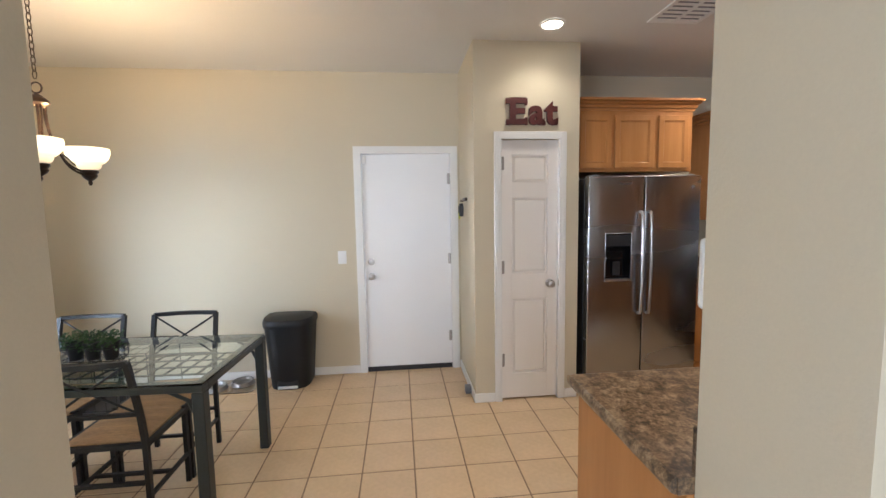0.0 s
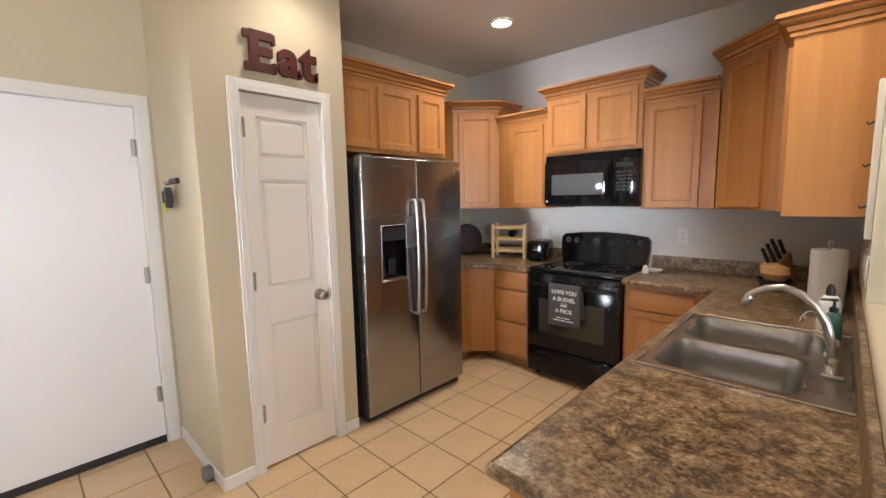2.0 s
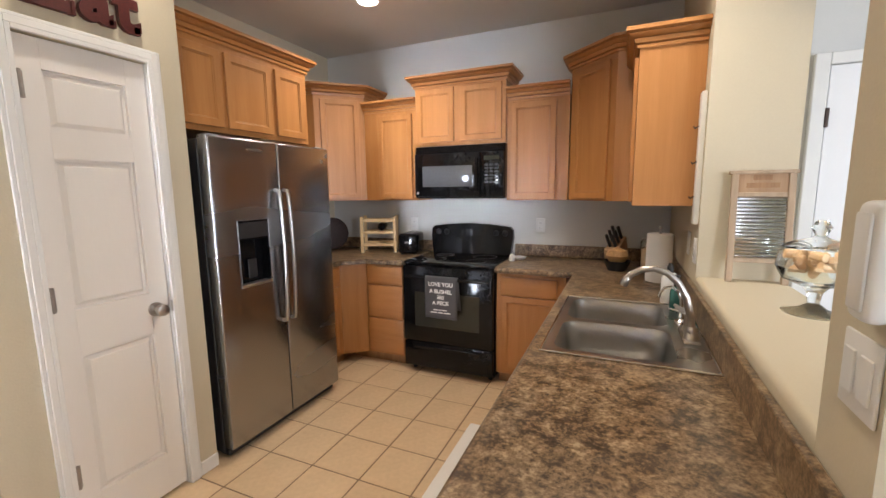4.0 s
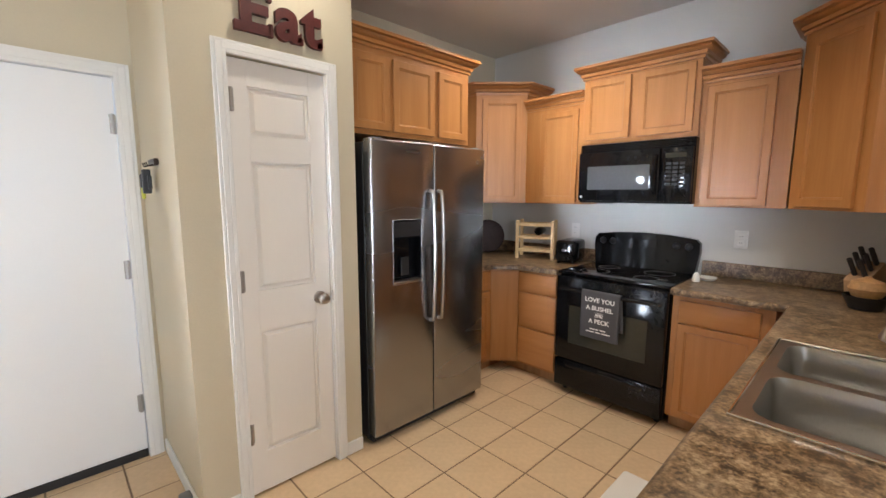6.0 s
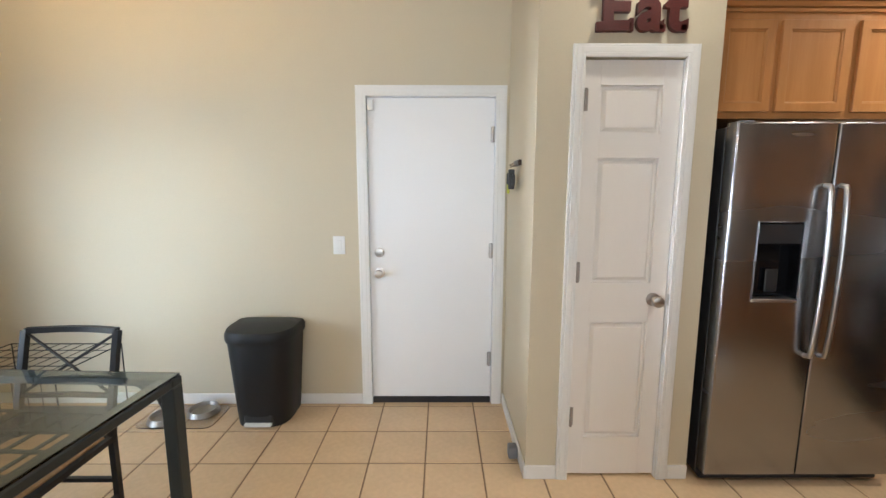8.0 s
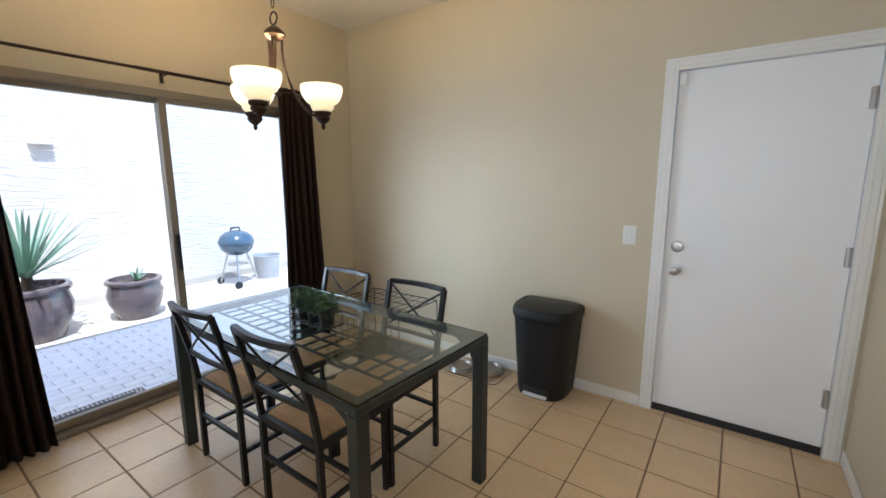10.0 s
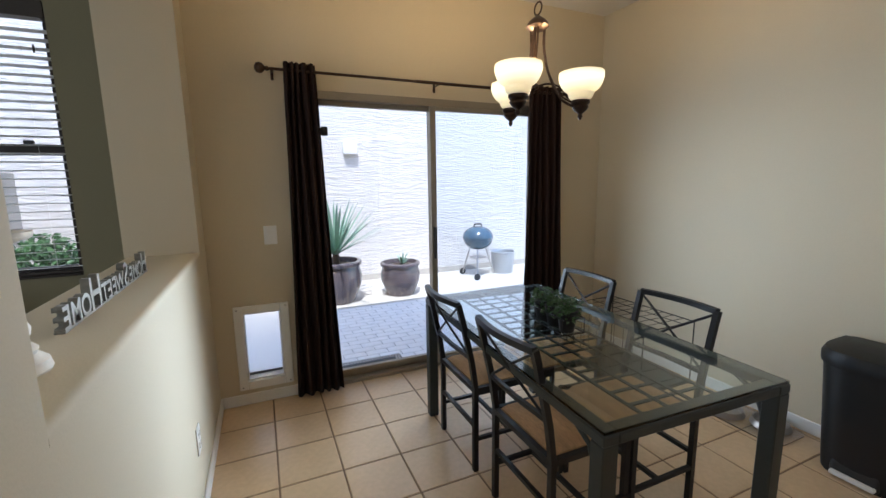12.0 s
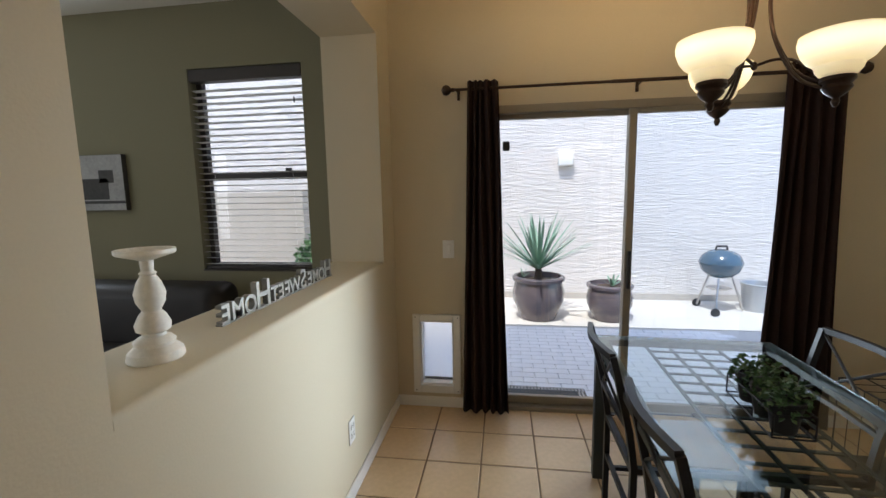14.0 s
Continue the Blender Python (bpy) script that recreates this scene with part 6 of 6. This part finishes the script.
bw = thing("fruit_bowl", pose(3.30, 1.40, CT), "wire basket holding a round loaf-coloured squash", "basket")
part("basket", lathe(B(), ((0.05, 0), (0.06, 0.004), (0.085, 0.06), (0.088, 0.07), (0.083, 0.07), (0.056, 0.008)), 24), IRON, bw)
part("squash", lathe(B(), ((0.01, 0.05), (0.055, 0.065), (0.072, 0.105), (0.06, 0.14), (0.02, 0.155), (0.012, 0.165)), 20), mat("squash_skin", (0.45, 0.25, 0.10), 0.55, var=0.3, scale=15), bw, "tan squash")
sb_ = thing("soap_bottle", pose(2.345, 1.135, CT + 0.006), "clear soap bottle with teal liquid and black pump", "soap bottle")
part("bottle", lathe(B(), ((0.024, 0), (0.027, 0.005), (0.027, 0.09), (0.018, 0.11), (0.011, 0.115)), 20), TEAL, sb_)
part("pump", lathe(B(), ((0.014, 0.115), (0.014, 0.13), (0.005, 0.135), (0.005, 0.155), (0.012, 0.157), (0.012, 0.165)), 14), BLACK_MATTE, sb_)
part("nozzle", tube(B(), ((0, 0, 0.161), (0, 0.04, 0.158)), 0.005, 8), BLACK_MATTE, sb_)
s2 = thing("soap_bottle", pose(2.50, 1.15, CT), "white dish soap bottle with dark cap", "soap bottle")
part("bottle", lathe(B(), ((0.034, 0), (0.038, 0.006), (0.038, 0.12), (0.026, 0.15), (0.014, 0.155)), 20), WHITE_PLASTIC, s2)
part("cap", lathe(B(), ((0.015, 0.155), (0.015, 0.18), (0.008, 0.20)), 14), BLACK_MATTE, s2)
sr = single("spoon_rest", lathe(B(), ((0.02, 0), (0.045, 0.004), (0.06, 0.022), (0.055, 0.024), (0.04, 0.008)), 24), WHITE_PLASTIC, "small white ceramic spoon rest beside the stove", "spoon rest", pose(3.52, 2.13, CT))
ss = single("salt_shaker", lathe(B(), ((0.022, 0), (0.024, 0.004), (0.018, 0.04), (0.012, 0.055), (0.004, 0.06)), 18), WHITE_PLASTIC, "small white shaker beside the spoon rest", "shaker", pose(3.44, 2.17, CT))
rg = single("rug", prism(B(), rounded(1.80, 1.72, 2.55, 2.20, 0.01), 0.003, 0.016, 0.004), RUG, "white rug on the tiles before the sink", "rug")

# ---- outdoors ----
G = -0.10
structure("ground", box(B(), -400, -400, G - 0.4, 400, 400, G - 0.03), CONCRETE, "pale desert ground", "ground")
structure("patio", box(B(), -6.3, -6, G - 0.03, -4.95, 12, G + 0.006), CONCRETE, "sunlit pale concrete walk along the wall", "patio")
structure("patio_bed", box(B(), -4.95, -6, G - 0.03, W - 0.15, 12, G - 0.003), SAND, "sand joints of the paved patio", "patio")
structure("neighbour_wall", box(B(), -6.6, -9, G - 0.03, -6.3, 14, 5.6), STUCCO, "tall pale stucco house wall across the patio", "wall")
structure("neighbour_wall_base", box(B(), -6.3, -9, G, -6.285, 14, G + 0.10), FENCE, "darker weep screed strip at the wall foot", "trim")
structure("garden_wall", box(B(), -5.6, -6.0, G - 0.03, -5.5, -1.3, 1.55), FENCE, "tan block garden wall", "wall")
structure("garden_pier", box(B(), -5.7, -1.3, G - 0.03, -5.45, -0.95, 1.58), FENCE, "tan block garden wall pier", "wall")
vt = thing("wall_vent", pose(-6.3, 2.66, 1.95), "white dryer vent hood on the stucco wall", "vent")
part("hood", box(B(), 0.0, -0.10, -0.09, 0.10, 0.10, 0.09, 0.01, 2), TRIM, vt)

dm = thing("door_mat", pose(-3.125, 2.06, G + 0.006), "dark rubber door mat with a pierced border outside", "door mat")
part("sheet", box(B(), -0.175, -0.36, 0.0, 0.175, 0.36, 0.010, 0.003), SCREEN, dm)
bm = B()
for k in range(27):
    for d in (-0.155, -0.13, 0.13, 0.155):
        box(bm, d - 0.008, -0.345 + 0.0262 * k, 0.0098, d + 0.008, -0.329 + 0.0262 * k, 0.0115)
for k in range(9):
    for d in (-0.335, -0.31, 0.31, 0.335):
        box(bm, -0.105 + 0.0262 * k - 0.008, d - 0.008, 0.0098, -0.105 + 0.0262 * k + 0.008, d + 0.008, 0.0115)
part("border", bm, SAND, dm, "pale pierced border")


def planter(x, y, r, h, label):
    c = thing("planter", pose(x, y, G), label, "planter")
    prof = ((r * 0.62, 0), (r * 0.68, 0.01), (r * 0.98, h * 0.45), (r * 1.0, h * 0.65), (r * 0.90, h * 0.88), (r * 1.0, h * 0.90), (r * 1.02, h * 0.97), (r * 0.96, h), (r * 0.86, h), (r * 0.84, h * 0.9))
    part("pot", lathe(B(), prof, 36), GLAZE, c, "dark glazed pot")
    part("soil", lathe(B(), ((r * 0.845, h * 0.88), (r * 0.5, h * 0.91), (0.02, h * 0.92)), 24, closed=False), SOIL, c)
    return c


def agave(c, base, n, length, width, seed, spread=1.0):
    random.seed(seed)
    for k in range(n):
        a = k * 2.39996 + random.uniform(-0.2, 0.2)
        el = radians(20 + 62 * (k / n) + random.uniform(-6, 6)) * spread
        L = length * random.uniform(0.8, 1.05)
        bm = B()
        prev = None
        d = Vector((math.cos(a) * math.cos(el), math.sin(a) * math.cos(el), math.sin(el)))
        side = Vector((-math.sin(a), math.cos(a), 0))
        up = side.cross(d).normalized() * -1
        for j in range(6):
            u = j / 5
            p_ = base + d * L * u + Vector((0, 0, -0.10 * L * u * u))
            wd = width * (0.55 + 0.9 * u) * (1 - u) ** 0.6 if u < 1 else 0.001
            row = [bm.verts.new(p_ - side * wd), bm.verts.new(p_ + up * -wd * 0.25), bm.verts.new(p_ + side * wd), bm.verts.new(p_ + up * wd * 0.1)]
            if prev:
                for i in range(4):
                    bm.faces.new((prev[i], prev[(i + 1) % 4], row[(i + 1) % 4], row[i]))
            prev = row
        part("leaf", bm, AGAVE, c)


p1 = planter(-5.28, 2.22, 0.32, 0.55, "large dark glazed pot with a spiky agave")
part("stem", lathe(B(), ((0.05, 0.5), (0.04, 0.66)), 10), SOIL, p1)
agave(p1, Vector((0, 0, 0.62)), 54, 0.85, 0.026, 3)
random.seed(5)
agave(p1, Vector((-0.12, -0.18, 0.5)), 8, 0.16, 0.012, 9)
p2 = planter(-5.28, 3.08, 0.27, 0.46, "dark glazed pot with a small succulent")
agave(p2, Vector((0, 0.03, 0.42)), 9, 0.2, 0.022, 6)
gr = thing("kettle_grill", pose(-5.75, 4.55, G), "blue enamel kettle grill on three legs", "grill")
part("bowl", lathe(B(), ((0.05, 0.45), (0.14, 0.475), (0.215, 0.545), (0.243, 0.63), (0.245, 0.645)), 32), GRILL_BLUE, gr)
ld_ = part("lid", lathe(B(), ((0.25, 0.645), (0.248, 0.66), (0.215, 0.74), (0.14, 0.80), (0.03, 0.825)), 32), GRILL_BLUE, gr)
part("handle", tube(B(), ((0.0, -0.07, 0.815), (0.0, -0.06, 0.86), (0.0, 0.06, 0.86), (0.0, 0.07, 0.815)), 0.014, 8), BLACK_MATTE, ld_)
for k in range(3):
    a = radians(90 + 120 * k)
    part("leg", tube(B(), ((0.15 * math.cos(a), 0.15 * math.sin(a), 0.46), (0.30 * math.cos(a), 0.30 * math.sin(a), 0.02)), 0.013, 8), NICKEL, gr)
part("ash_pan", lathe(B(), ((0.02, 0.30), (0.13, 0.31), (0.14, 0.325), (0.13, 0.32)), 24), NICKEL, gr)
for k in (1, 2):
    a = radians(90 + 120 * k)
    part("wheel", lathe(B(), ((0.05, -0.014), (0.055, 0.0), (0.05, 0.014)), 20, (0.30 * math.cos(a), 0.30 * math.sin(a), 0.055), tilt=Matrix.Rotation(radians(90), 3, "Y")), BLACK_MATTE, gr)
tbk = single("metal_tub", lathe(B(), ((0.17, 0), (0.20, 0.35), (0.215, 0.36), (0.20, 0.37), (0.19, 0.35), (0.17, 0.03), (0.02, 0.03)), 28), mat("galvanised", (0.45, 0.46, 0.47), 0.4, 0.6, var=0.15), "galvanised metal tub by the stucco wall", "tub", pose(-5.85, 5.08, G))
sb2 = thing("shrub", pose(-4.9, -0.50, G), "leafy green shrub beyond the window", "shrub")
part("stem", tube(B(), ((0, 0, 0), (0.02, 0.02, 0.5), (0, 0.0, 1.0)), [0.03, 0.025, 0.01], 8), SOIL, sb2)
bm = B()
random.seed(12)
for j in range(1400):
    v = Vector((random.gauss(0, 1), random.gauss(0, 1), random.gauss(0, 1)))
    v.normalize()
    v *= random.uniform(0.4, 1.0) ** 0.5
    c0 = Vector((v.x * 0.32, v.y * 0.30, 0.70 + v.z * 0.42))
    m3 = Euler((random.uniform(-1.2, 1.2), random.uniform(-1.2, 1.2), random.uniform(0, 6.28))).to_matrix()
    s_ = random.uniform(0.03, 0.06)
    vs = [bm.verts.new(c0 + m3 @ (Vector(q) * s_)) for q in ((0, -0.8, 0), (0.4, 0, 0.12), (0, 1.0, 0), (-0.4, 0, 0.12))]
    bm.faces.new((vs[0], vs[1], vs[2]))
    bm.faces.new((vs[0], vs[2], vs[3]))
part("crown", bm, mat("shrub_leaf", (0.07, 0.16, 0.05), 0.5, var=0.4, scale=10), sb2, "loose crown of green leaves")

# ---- floor tiles and patio pavers ----
tile = finish("tile", box(B(), -0.1498, -0.1472, -0.008, 0.1498, 0.1472, 0.0, 0.0025, 1), TILE)
GX, GY, PTX, PTY = 0.015, 3.777, 0.3075, 0.3025
for i in range(-9, 12):
    for j in range(-10, 2):
        x, y = GX + PTX * (i + 0.5), GY + PTY * (j + 0.5)
        if x > 3.3 and y > 1.5 or x > 0.95 and y < 1.3 or x > 1.75 and y > 4.0:
            continue
        o = new("tile", tile)
        o.parent = floor
        o.location = (x, y, 0.0)
carpet = structure("carpet", box(B(), W, SOUTH, -0.002, 2.9, 0.62, 0.006), CARPET, "beige living room carpet", "carpet")
paver = finish("paver", box(B(), -0.047, -0.097, -0.02, 0.047, 0.097, 0.0, 0.004, 1), PAVER)
patio_bed = bpy.data.objects["patio_bed"]
k = 0
x = -2.94
while x > -4.9:
    y = 0.95 + (0.1 if k % 2 else 0.0)
    while y < 4.2:
        o = new("paver", paver)
        o.parent = patio_bed
        o.location = (x, y, G + 0.006)
        y += 0.2
    x -= 0.1
    k += 1
